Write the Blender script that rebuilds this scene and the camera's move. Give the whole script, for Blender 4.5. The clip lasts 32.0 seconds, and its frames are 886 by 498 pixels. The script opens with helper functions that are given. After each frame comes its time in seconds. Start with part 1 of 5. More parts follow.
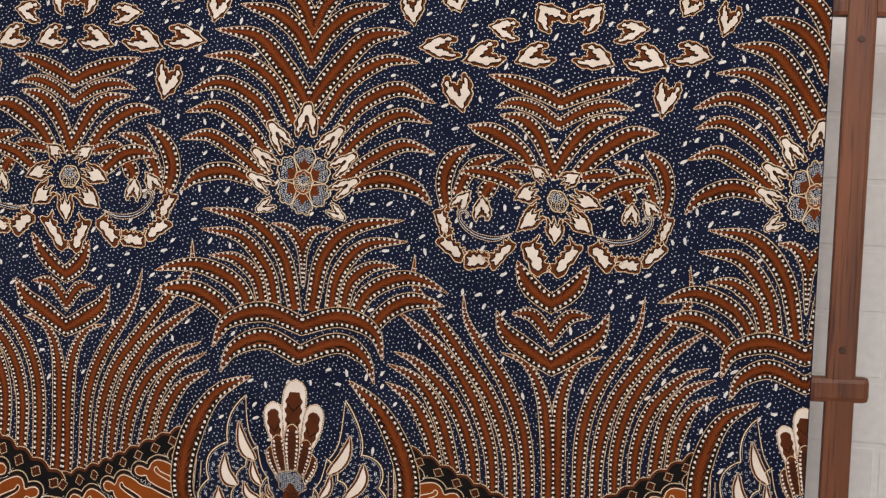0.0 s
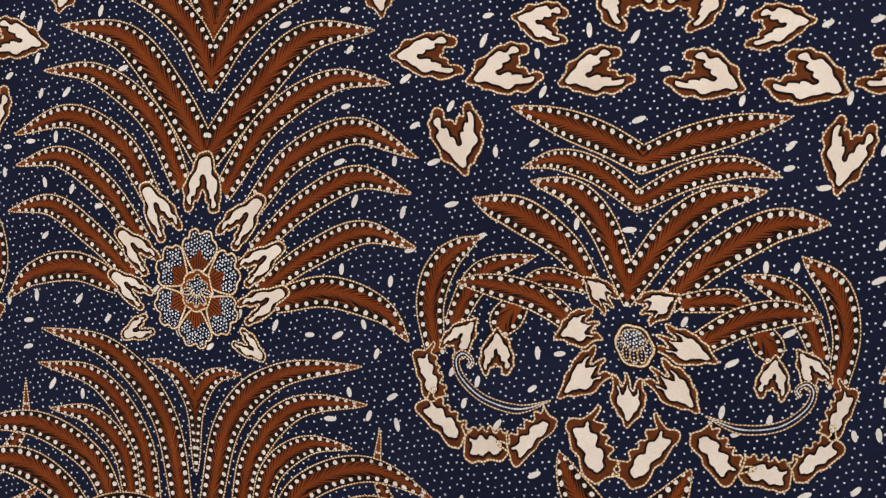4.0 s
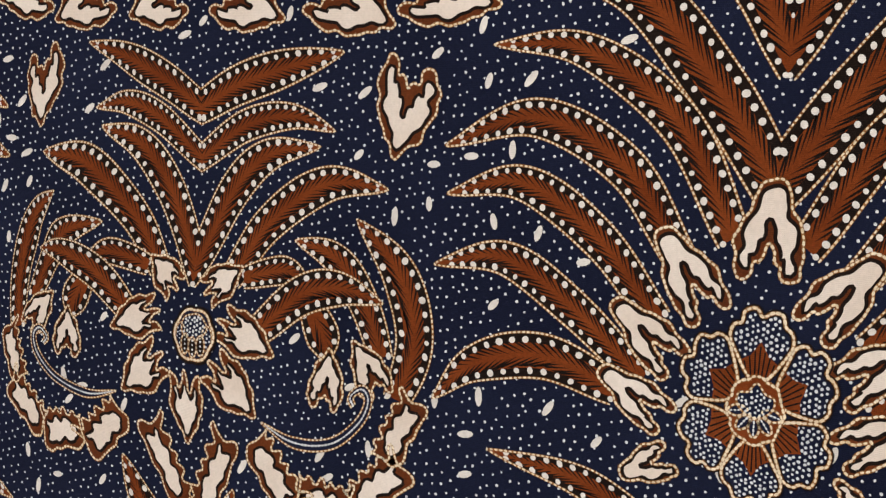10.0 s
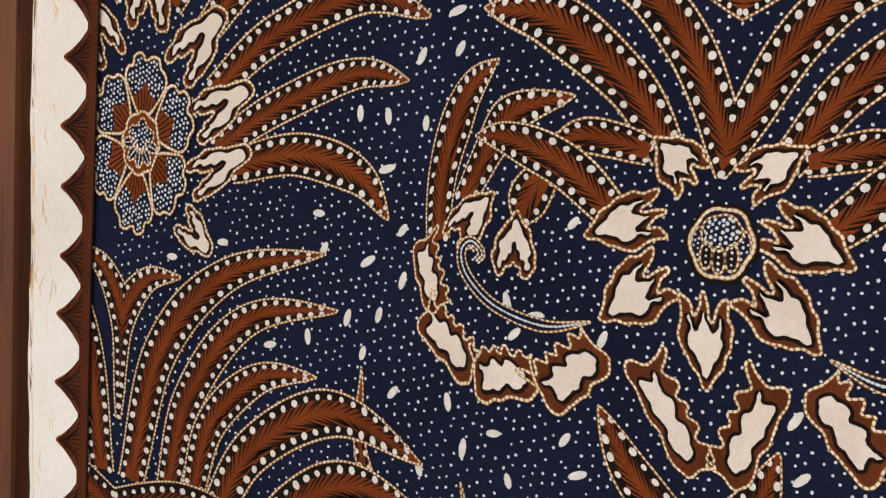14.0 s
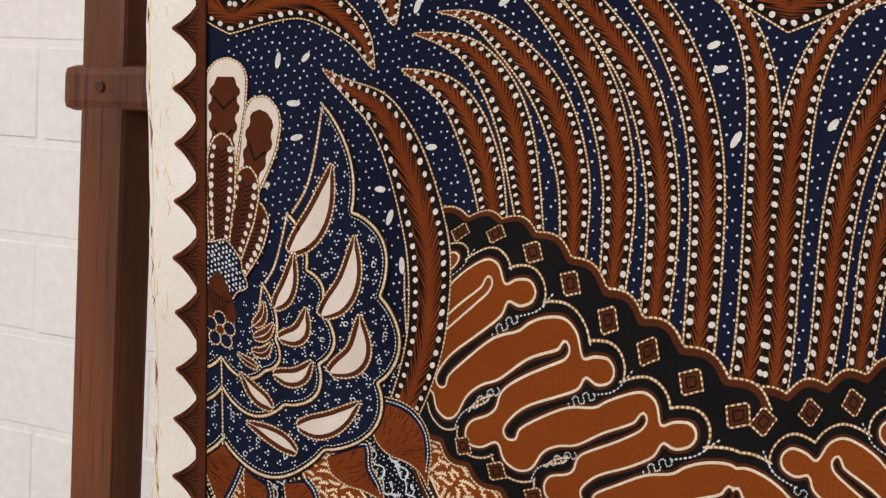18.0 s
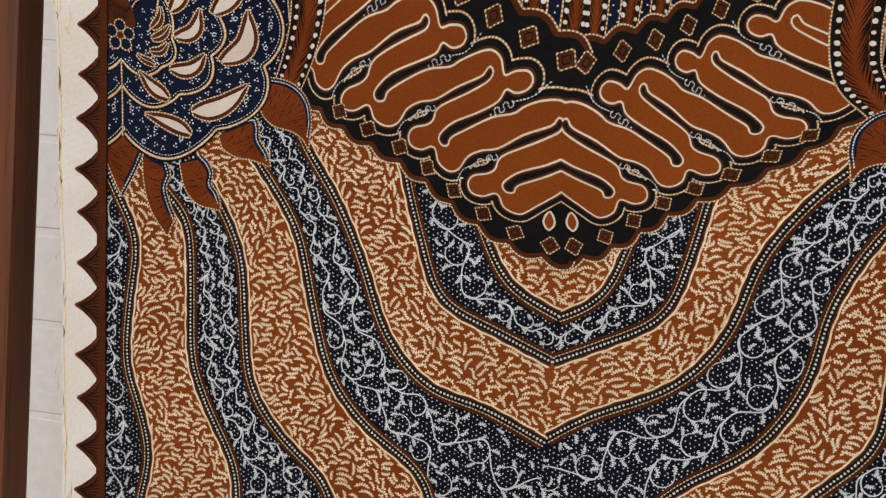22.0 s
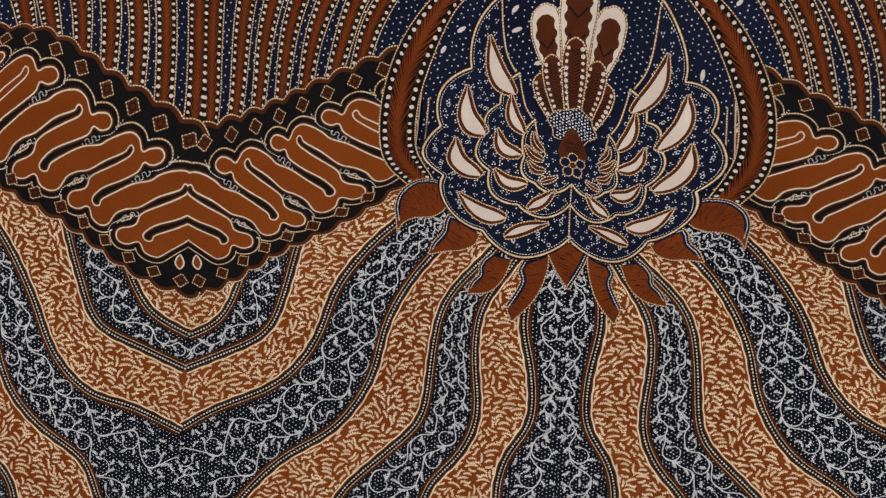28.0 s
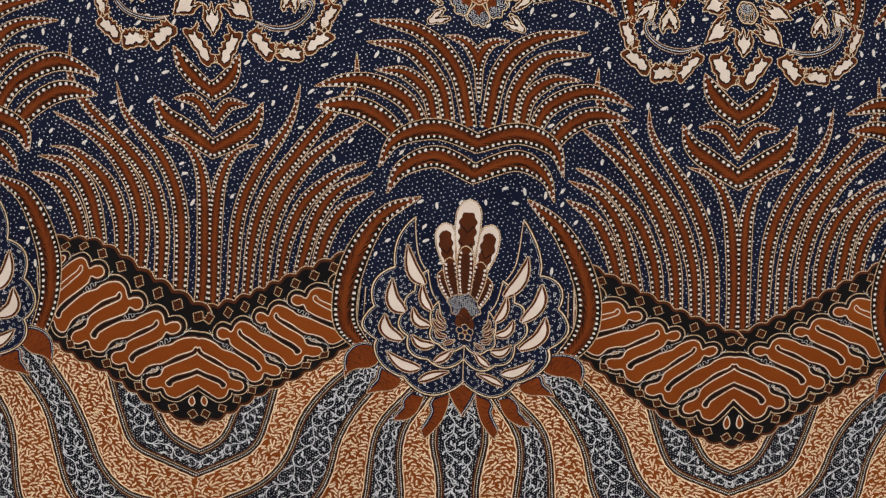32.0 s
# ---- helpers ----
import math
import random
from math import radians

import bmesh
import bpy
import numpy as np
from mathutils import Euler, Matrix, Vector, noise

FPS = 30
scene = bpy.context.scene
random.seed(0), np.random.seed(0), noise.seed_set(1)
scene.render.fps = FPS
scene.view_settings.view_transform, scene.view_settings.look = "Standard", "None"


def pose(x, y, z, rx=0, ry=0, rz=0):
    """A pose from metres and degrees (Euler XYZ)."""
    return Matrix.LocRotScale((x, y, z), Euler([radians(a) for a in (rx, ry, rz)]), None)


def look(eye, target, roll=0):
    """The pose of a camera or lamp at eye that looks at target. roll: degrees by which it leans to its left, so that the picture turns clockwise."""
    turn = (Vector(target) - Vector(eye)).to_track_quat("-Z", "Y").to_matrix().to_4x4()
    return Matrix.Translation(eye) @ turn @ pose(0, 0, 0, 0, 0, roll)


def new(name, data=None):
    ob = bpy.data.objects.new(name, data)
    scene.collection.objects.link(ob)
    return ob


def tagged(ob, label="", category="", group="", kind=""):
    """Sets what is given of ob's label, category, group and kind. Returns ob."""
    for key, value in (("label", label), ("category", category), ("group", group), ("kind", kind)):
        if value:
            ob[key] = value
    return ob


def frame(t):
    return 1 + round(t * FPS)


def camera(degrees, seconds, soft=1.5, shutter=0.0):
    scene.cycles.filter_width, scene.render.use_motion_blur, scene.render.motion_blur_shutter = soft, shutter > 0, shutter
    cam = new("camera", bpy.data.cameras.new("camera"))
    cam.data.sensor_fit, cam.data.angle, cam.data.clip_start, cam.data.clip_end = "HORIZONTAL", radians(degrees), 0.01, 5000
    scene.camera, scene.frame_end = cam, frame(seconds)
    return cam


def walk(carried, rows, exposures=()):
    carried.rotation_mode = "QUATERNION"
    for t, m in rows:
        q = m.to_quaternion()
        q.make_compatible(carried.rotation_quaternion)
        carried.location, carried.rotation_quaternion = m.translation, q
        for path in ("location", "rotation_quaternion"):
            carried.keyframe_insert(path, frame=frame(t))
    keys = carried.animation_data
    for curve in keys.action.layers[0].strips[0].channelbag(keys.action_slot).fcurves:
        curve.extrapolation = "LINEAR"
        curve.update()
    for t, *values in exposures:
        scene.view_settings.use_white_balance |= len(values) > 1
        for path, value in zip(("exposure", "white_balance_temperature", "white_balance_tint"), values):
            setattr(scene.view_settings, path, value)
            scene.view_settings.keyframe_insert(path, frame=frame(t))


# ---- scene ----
cam = camera(34.28, 32.0, soft=1.35)
walk(cam, [
    (0.0, look((0.4144, -1.3400, 1.0076), (0.2539, -0.5571, 0.9702), 2.660)),
    (0.5, look((0.4226, -1.2184, 1.0332), (0.2439, -0.4395, 0.9957), 2.888)),
    (1.0, look((0.4062, -1.1377, 1.0431), (0.2161, -0.3618, 1.0012), 2.855)),
    (1.5, look((0.4114, -1.0487, 1.0376), (0.2093, -0.2754, 1.0046), 3.004)),
    (2.0, look((0.4193, -0.9573, 1.0496), (0.2106, -0.1858, 1.0157), 2.976)),
    (2.5, look((0.4318, -0.8803, 1.0610), (0.2027, -0.1152, 1.0142), 2.945)),
    (3.0, look((0.4265, -0.8182, 1.0630), (0.1798, -0.0588, 1.0135), 3.082)),
    (3.5, look((0.4162, -0.7536, 1.0738), (0.1462, -0.0021, 1.0259), 3.273)),
    (5.5, look((0.3421, -0.5919, 1.0964), (0.0593, 0.1525, 1.0195), 2.601)),
    (6.0, look((0.3217, -0.5562, 1.0958), (0.0267, 0.1833, 1.0173), 2.619)),
    (6.5, look((0.3030, -0.5392, 1.0987), (-0.0039, 0.1951, 1.0178), 2.504)),
    (7.0, look((0.2820, -0.5277, 1.0993), (-0.0403, 0.1995, 1.0140), 2.369)),
    (7.5, look((0.2636, -0.5156, 1.0986), (-0.0700, 0.2065, 1.0134), 2.356)),
    (8.0, look((0.2387, -0.4979, 1.0969), (-0.1103, 0.2169, 1.0125), 2.490)),
    (8.5, look((0.2243, -0.4774, 1.0956), (-0.1383, 0.2308, 1.0123), 2.504)),
    (9.0, look((0.2108, -0.4619, 1.1018), (-0.1693, 0.2364, 1.0133), 2.363)),
    (9.5, look((0.1823, -0.4549, 1.1053), (-0.2147, 0.2337, 1.0152), 2.387)),
    (10.0, look((0.1495, -0.4600, 1.1029), (-0.2594, 0.2220, 1.0149), 2.566)),
    (10.5, look((0.1281, -0.4705, 1.1017), (-0.2891, 0.2071, 1.0185), 2.629)),
    (11.0, look((0.0985, -0.4688, 1.0998), (-0.3240, 0.2049, 1.0129), 2.638)),
    (11.5, look((0.0662, -0.4590, 1.0981), (-0.3592, 0.2130, 1.0119), 2.551)),
    (12.0, look((0.0391, -0.4506, 1.0952), (-0.3890, 0.2198, 1.0097), 2.653)),
    (12.5, look((0.0155, -0.4428, 1.0895), (-0.4196, 0.2230, 1.0034), 2.661)),
    (13.0, look((-0.0146, -0.4449, 1.0809), (-0.4470, 0.2223, 0.9924), 2.467)),
    (13.5, look((-0.0487, -0.4375, 1.0641), (-0.4796, 0.2302, 0.9714), 2.412)),
    (15.5, look((-0.1305, -0.3910, 0.9608), (-0.5325, 0.2962, 0.8824), 3.328)),
    (16.0, look((-0.1306, -0.4131, 0.9370), (-0.5261, 0.2772, 0.8535), 3.180)),
    (16.5, look((-0.1257, -0.4564, 0.9028), (-0.5195, 0.2351, 0.8208), 3.218)),
    (17.0, look((-0.1170, -0.4943, 0.8572), (-0.5084, 0.1985, 0.7749), 3.299)),
    (17.5, look((-0.1044, -0.5205, 0.8324), (-0.4901, 0.1756, 0.7501), 3.308)),
    (18.0, look((-0.0929, -0.5472, 0.8024), (-0.4712, 0.1526, 0.7178), 3.199)),
    (18.5, look((-0.0822, -0.5598, 0.7818), (-0.4564, 0.1419, 0.6950), 3.140)),
    (19.0, look((-0.0706, -0.5604, 0.7669), (-0.4340, 0.1468, 0.6787), 3.175)),
    (19.5, look((-0.0782, -0.5703, 0.7503), (-0.4186, 0.1480, 0.6597), 3.379)),
    (20.0, look((-0.0815, -0.5933, 0.7179), (-0.4021, 0.1342, 0.6288), 3.424)),
    (20.5, look((-0.0824, -0.6184, 0.6960), (-0.3875, 0.1163, 0.6112), 3.377)),
    (21.0, look((-0.0838, -0.6468, 0.6780), (-0.3710, 0.0951, 0.5936), 3.416)),
    (21.5, look((-0.0767, -0.6774, 0.6650), (-0.3550, 0.0685, 0.5868), 3.421)),
    (22.0, look((-0.0767, -0.7033, 0.6519), (-0.3284, 0.0525, 0.5788), 3.550)),
    (22.5, look((-0.0730, -0.7155, 0.6350), (-0.3101, 0.0452, 0.5627), 3.579)),
    (23.0, look((-0.0694, -0.7259, 0.6148), (-0.2910, 0.0395, 0.5443), 3.562)),
    (23.5, look((-0.0588, -0.7478, 0.6111), (-0.2749, 0.0184, 0.5323), 3.413)),
    (24.0, look((-0.0461, -0.7869, 0.5999), (-0.2448, -0.0151, 0.5306), 3.413)),
    (24.5, look((-0.0303, -0.8215, 0.6077), (-0.2146, -0.0463, 0.5368), 3.456)),
    (25.0, look((-0.0172, -0.8495, 0.6139), (-0.1845, -0.0703, 0.5449), 3.436)),
    (25.5, look((-0.0083, -0.8657, 0.6240), (-0.1613, -0.0834, 0.5567), 3.482)),
    (26.0, look((0.0083, -0.8738, 0.6417), (-0.1325, -0.0890, 0.5758), 3.451)),
    (26.5, look((0.0158, -0.8839, 0.6575), (-0.1121, -0.0969, 0.5919), 3.416)),
    (28.5, look((0.0019, -0.9590, 0.7065), (-0.0589, -0.1636, 0.6470), 3.193)),
    (29.0, look((0.0061, -0.9903, 0.7189), (-0.0501, -0.1940, 0.6660), 3.127)),
    (29.5, look((-0.0006, -1.0242, 0.7406), (-0.0438, -0.2271, 0.6883), 3.050)),
    (30.0, look((-0.0025, -1.0657, 0.7566), (-0.0382, -0.2678, 0.7116), 3.020)),
    (30.5, look((-0.0083, -1.1195, 0.7784), (-0.0343, -0.3212, 0.7338), 3.036)),
    (31.0, look((-0.0037, -1.2076, 0.8108), (-0.0193, -0.4095, 0.7588), 2.936)),
    (31.5, look((0.0043, -1.2746, 0.8270), (-0.0131, -0.4766, 0.7724), 2.897)),
    (32.0, look((-0.0081, -1.3501, 0.8577), (-0.0174, -0.5522, 0.8000), 2.908)),
], exposures=[(0.0, 0.0), (8.0, 0.0), (9.0, -0.05), (18.0, -0.03), (20.0, -0.06), (22.0, -0.15), (24.0, -0.24), (26.0, -0.31), (29.0, -0.27), (32.0, -0.12)])
# world and large lights: an indoor room, lit by an assumed window behind the camera
world = bpy.data.worlds.new("world")
scene.world = world
world.use_nodes = True
wn = world.node_tree.nodes
sky = wn.new("ShaderNodeTexSky")
sky.sky_type = 'NISHITA'
sky.sun_disc = False
sky.sun_elevation, sky.sun_rotation = radians(38), radians(200)
world.node_tree.links.new(sky.outputs[0], wn["Background"].inputs[0])
wn["Background"].inputs[1].default_value = 0.10


def area_lamp(name, m, w, h, watts, colour):
    data = bpy.data.lights.new(name, 'AREA')
    data.shape, data.size, data.size_y, data.energy, data.color = 'RECTANGLE', w, h, watts, colour
    ob = new(name, data)
    ob.matrix_world = m
    return ob


# broad lamp added behind the camera; its window is assumed, no source is seen
area_lamp("window_light", look((-0.1, -2.62, 2.04), (0.0, 0.0, 1.05)), 3.2, 1.1, 67, (1.0, 0.965, 0.925))


# ---- materials ----
def mat_base(name):
    m = bpy.data.materials.new(name)
    m.use_nodes = True
    nt = m.node_tree
    return m, nt, nt.nodes["Principled BSDF"]


def mixed(nt, fac, a, b):
    n = nt.nodes.new("ShaderNodeMix")
    n.data_type = 'RGBA'
    n.inputs[6].default_value, n.inputs[7].default_value = (*a, 1), (*b, 1)
    nt.links.new(fac, n.inputs[0])
    return n.outputs[2]


def noise_of(nt, vec, scale, detail=3.0, lo=0.35, hi=0.65):
    n = nt.nodes.new("ShaderNodeTexNoise")
    n.inputs["Scale"].default_value, n.inputs["Detail"].default_value = scale, detail
    nt.links.new(vec, n.inputs["Vector"])
    r = nt.nodes.new("ShaderNodeMapRange")
    r.inputs[1].default_value, r.inputs[2].default_value = lo, hi
    nt.links.new(n.outputs["Fac"], r.inputs[0])
    return r.outputs[0]


def times(nt, col, fac, lo, hi):
    r = nt.nodes.new("ShaderNodeMapRange")
    r.inputs[3].default_value, r.inputs[4].default_value = lo, hi
    nt.links.new(fac, r.inputs[0])
    n = nt.nodes.new("ShaderNodeMix")
    n.data_type, n.blend_type = 'RGBA', 'MULTIPLY'
    n.inputs[0].default_value = 1.0
    nt.links.new(col, n.inputs[6])
    nt.links.new(r.outputs[0], n.inputs[7])
    return n.outputs[2]


def cotton(name, a, b, blotch=22.0, grain=0.16, rough=0.9):
    """Dyed cotton: two tones in blotches, fine thread grain and a woven bump."""
    m, nt, bsdf = mat_base(name)
    geo = nt.nodes.new("ShaderNodeNewGeometry")
    pos = geo.outputs["Position"]
    col = mixed(nt, noise_of(nt, pos, blotch, 4.0, 0.3, 0.7), a, b)
    col = times(nt, col, noise_of(nt, pos, 900.0, 2.0, 0.3, 0.7), 1 - grain, 1 + grain)
    col = times(nt, col, noise_of(nt, pos, 5.0, 2.0, 0.3, 0.7), 0.93, 1.07)
    nt.links.new(col, bsdf.inputs["Base Color"])
    bsdf.inputs["Roughness"].default_value = rough
    bsdf.inputs["Specular IOR Level"].default_value = 0.06
    # warp and weft threads
    waves = []
    for axis in ('X', 'Z'):
        w = nt.nodes.new("ShaderNodeTexWave")
        w.wave_type, w.bands_direction = 'BANDS', axis
        w.inputs["Scale"].default_value, w.inputs["Distortion"].default_value = 480.0, 1.2
        w.inputs["Detail Scale"].default_value = 1.5
        nt.links.new(pos, w.inputs["Vector"])
        waves.append(w.outputs["Fac"])
    add = nt.nodes.new("ShaderNodeMath")
    nt.links.new(waves[0], add.inputs[0])
    nt.links.new(waves[1], add.inputs[1])
    fold = nt.nodes.new("ShaderNodeMath")
    fold.operation = 'MULTIPLY_ADD'
    fold.inputs[1].default_value = 14.0
    nt.links.new(noise_of(nt, pos, 9.0, 2.0, 0.2, 0.8), fold.inputs[0])
    nt.links.new(add.outputs[0], fold.inputs[2])
    bump = nt.nodes.new("ShaderNodeBump")
    bump.inputs["Strength"].default_value, bump.inputs["Distance"].default_value = 0.5, 0.00012
    nt.links.new(fold.outputs[0], bump.inputs["Height"])
    nt.links.new(bump.outputs[0], bsdf.inputs["Normal"])
    return m


NAVY = cotton("indigo_cotton", (0.0056, 0.0073, 0.0200), (0.0090, 0.0120, 0.0305), 16)
INKY = cotton("dark_indigo_cotton", (0.0046, 0.0054, 0.0092), (0.0066, 0.0078, 0.0135), 30)
BROWN = cotton("soga_brown_cotton", (0.121, 0.0243, 0.0055), (0.173, 0.039, 0.009), 40)
DARK = cotton("black_brown_cotton", (0.008, 0.005, 0.004), (0.013, 0.0075, 0.0055), 60)
RIM = cotton("rust_cotton", (0.072, 0.0185, 0.006), (0.118, 0.030, 0.009), 60)
DEEP = cotton("maroon_cotton", (0.058, 0.0155, 0.006), (0.085, 0.022, 0.008), 60)
CREAM = cotton("waxed_cream_cotton", (0.60, 0.50, 0.42), (0.70, 0.62, 0.55), 30, 0.05)
WHITE = cotton("white_dot_cotton", (0.56, 0.52, 0.48), (0.70, 0.66, 0.61), 200, 0.06)
GOLD = cotton("ochre_line_cotton", (0.15, 0.06, 0.018), (0.28, 0.13, 0.045), 120)
BEAD = cotton("pale_gold_cotton", (0.60, 0.47, 0.30), (0.76, 0.66, 0.50), 90)
ORANGE = cotton("orange_brown_cotton", (0.156, 0.032, 0.0052), (0.228, 0.056, 0.0095), 7)
BLACK = cotton("black_cotton", (0.0055, 0.005, 0.0055), (0.009, 0.008, 0.008), 60)
PALE = cotton("pale_blue_cotton", (0.50, 0.515, 0.54), (0.66, 0.665, 0.675), 150, 0.1)
STROKE = cotton("tan_stroke_cotton", (0.68, 0.50, 0.30), (0.82, 0.68, 0.48), 60)
VINE = cotton("white_vine_cotton", (0.52, 0.535, 0.57), (0.66, 0.675, 0.70), 200, 0.06)
SELVEDGE = cotton("selvedge_cotton", (0.72, 0.66, 0.58), (0.79, 0.755, 0.71), 14, 0.05)
STAIN = cotton("ochre_stain_cotton", (0.60, 0.40, 0.16), (0.74, 0.60, 0.38), 70, 0.06)


# ---- drawing helpers ----
from mathutils import geometry

STEP = 0.000006     # one layer of dye and wax
RNG = random.Random(7)


def part(name, bm, material, parent=None, label=""):
    me = bpy.data.meshes.new(name)
    bm.to_mesh(me)
    bm.free()
    for m in (material if isinstance(material, (list, tuple)) else [material]):
        me.materials.append(m)
    ob = new(name, me)
    ob.parent = parent
    if label:
        ob["label"] = label
    return ob


def box(bm, lo, hi, bevel=0.0, seg=2):
    made = bmesh.ops.create_cube(bm, size=1.0)["verts"]
    size = [b - a for a, b in zip(lo, hi)]
    mid = [(a + b) / 2 for a, b in zip(lo, hi)]
    for v in made:
        v.co = Vector(c * s + m for c, s, m in zip(v.co, size, mid))
    if bevel:
        edges = list({e for v in made for e in v.link_edges})
        bmesh.ops.bevel(bm, geom=edges, offset=bevel, segments=seg, affect='EDGES', profile=0.6)


def spline(pts, n=24, closed=False):
    """A smooth curve through a few control points (Catmull-Rom), n steps a span."""
    p = np.array(pts, float)
    if closed:
        q = np.vstack([p[-1], p, p[0], p[1]])
    else:
        q = np.vstack([2 * p[0] - p[1], p, 2 * p[-1] - p[-2]])
    out = []
    for i in range(1, len(q) - 2):
        s = np.linspace(0, 1, n, endpoint=False)[:, None]
        a, b, c, d = q[i - 1], q[i], q[i + 1], q[i + 2]
        out.append(0.5 * (2 * b + (c - a) * s + (2 * a - 5 * b + 4 * c - d) * s ** 2 + (3 * b - a - 3 * c + d) * s ** 3))
    if not closed:
        out.append(p[-1:])
    return np.vstack(out)


def resample(p, n=None, pitch=None, closed=False):
    p = np.array(p, float)
    if closed:
        p = np.vstack([p, p[:1]])
    d = np.r_[0, np.cumsum(np.hypot(*np.diff(p, axis=0).T))]
    n = n or max(2, int(round(d[-1] / pitch)) + (0 if closed else 1))
    s = np.linspace(0, d[-1], n, endpoint=not closed)
    return np.stack([np.interp(s, d, p[:, 0]), np.interp(s, d, p[:, 1])], 1)


def normals(p, closed=False):
    t = np.gradient(p, axis=0) if not closed else (np.roll(p, -1, 0) - np.roll(p, 1, 0))
    t = t / (np.hypot(t[:, 0], t[:, 1])[:, None] + 1e-12)
    return np.stack([-t[:, 1], t[:, 0]], 1)


def inside(pts, poly):
    x, y = pts[:, :1], pts[:, 1:]
    a, b = poly, np.roll(poly, -1, 0)
    cond = (a[:, 1] > y) != (b[:, 1] > y)
    cut = (b[:, 0] - a[:, 0]) * (y - a[:, 1]) / (b[:, 1] - a[:, 1] + 1e-15) + a[:, 0]
    return (np.sum(cond & (x < cut), axis=1) % 2) == 1


def shrink(poly, d):
    """A closed outline moved inwards by d."""
    poly = np.array(poly, float)
    area = np.sum(poly[:, 0] * np.roll(poly[:, 1], -1) - np.roll(poly[:, 0], -1) * poly[:, 1])
    return poly + normals(poly, True) * d * (1 if area > 0 else -1)


def lattice(poly, pitch, jitter=0.25, tilt=0.5):
    """Loose rows of points that fill an outline."""
    poly = np.array(poly)
    lo, hi = poly.min(0), poly.max(0)
    c, r = (lo + hi) / 2, np.hypot(*(hi - lo)) / 2
    k = int(r / pitch) + 1
    i, j = np.meshgrid(range(-k, k + 1), range(-k, k + 1))
    p = np.stack([(i + 0.5 * (j % 2)).ravel() * pitch, j.ravel() * pitch * 0.87], 1)
    p += np.array([[RNG.uniform(-1, 1), RNG.uniform(-1, 1)] for _ in range(len(p))]) * pitch * jitter
    ct, st = math.cos(tilt), math.sin(tilt)
    p = p @ np.array([[ct, st], [-st, ct]]) + c
    return p[inside(p, poly)]


class Ink:
    """Collects filled shapes, lines, beads and dots of dye that lie in thin layers on the cloth."""

    def __init__(self, order=0):
        self.v, self.f, self.m, self.mats, self.order = [], [], [], [], order

    def slot(self, mat):
        if mat not in self.mats:
            self.mats.append(mat)
        return self.mats.index(mat)

    def poly(self, pts, lay, mat):
        n, y, k = len(self.v), -(self.order * 8 + lay) * STEP, self.slot(mat)
        if len(pts) > 8:
            vo, _, fo, *_ = geometry.delaunay_2d_cdt([Vector((float(a), float(b))) for a, b in pts], [], [list(range(len(pts)))], 1, 1e-7)
            self.v += [(v.x, y, v.y) for v in vo]
            self.f += [tuple(n + i for i in f) for f in fo]
            self.m += [k] * len(fo)
            return
        self.v += [(float(a), y, float(b)) for a, b in pts]
        self.f.append(tuple(range(n, n + len(pts))))
        self.m.append(k)

    def line(self, pts, width, lay, mat, closed=False, taper=False):
        p = np.array(pts, float)
        w = np.full(len(p), width / 2)
        if taper:
            w = w * np.clip(np.sin(np.linspace(0.15, math.pi - 0.08, len(p))) * 1.4, 0.15, 1)
        nm = normals(p, closed) * w[:, None]
        a, b, n, y, s = p + nm, p - nm, len(self.v), -(self.order * 8 + lay) * STEP, self.slot(mat)
        for u, v in zip(a, b):
            self.v += [(float(u[0]), y, float(u[1])), (float(v[0]), y, float(v[1]))]
        k = len(p)
        for i in range(k if closed else k - 1):
            j = (i + 1) % k
            self.f.append((n + 2 * i, n + 2 * i + 1, n + 2 * j + 1, n + 2 * j))
            self.m.append(s)

    def dots(self, pts, r, lay, mat, sides=7, vary=0.18, stretch=None, angle=None):
        y, s = -(self.order * 8 + lay) * STEP, self.slot(mat)
        for i, (a, b) in enumerate(pts):
            q = r * RNG.uniform(1 - vary, 1 + vary)
            ang = (angle[i] if angle is not None else RNG.uniform(0, 6.28))
            k, n = (stretch or RNG.uniform(0.85, 1.15)), len(self.v)
            ca, sa = math.cos(ang), math.sin(ang)
            for h in range(sides):
                t = 2 * math.pi * h / sides
                e, g = q * k * math.cos(t), q / math.sqrt(k) * math.sin(t)
                self.v.append((float(a) + e * ca - g * sa, y, float(b) + e * sa + g * ca))
            self.f.append(tuple(range(n, n + sides)))
            self.m.append(s)

    def beads(self, pts, pitch, r, lay, mat, closed=False, stretch=1.5):
        p = resample(pts, pitch=pitch, closed=closed)
        nm = normals(p, closed)
        self.dots(p, r, lay, mat, 6, 0.15, stretch, [math.atan2(-n[0], n[1]) for n in nm])

    def outline(self, pts, lay, closed=True, width=0.0013, ground=GOLD, bead=BEAD, pitch=0.0019):
        p = resample(pts, pitch=0.0016, closed=closed)
        self.line(p, width * 0.85, lay, ground, closed)
        self.beads(p, pitch, width * 0.42, lay + 1, bead, closed)

    def make(self, name, parent, label="", at=None):
        me = bpy.data.meshes.new(name)
        me.from_pydata(self.v, [], self.f)
        for m in self.mats:
            me.materials.append(m)
        me.polygons.foreach_set("material_index", self.m)
        me.update()
        ob = new(name, me)
        ob.parent = parent
        if label:
            ob["label"] = label
        if at is not None:
            ob.matrix_local = at
        return ob


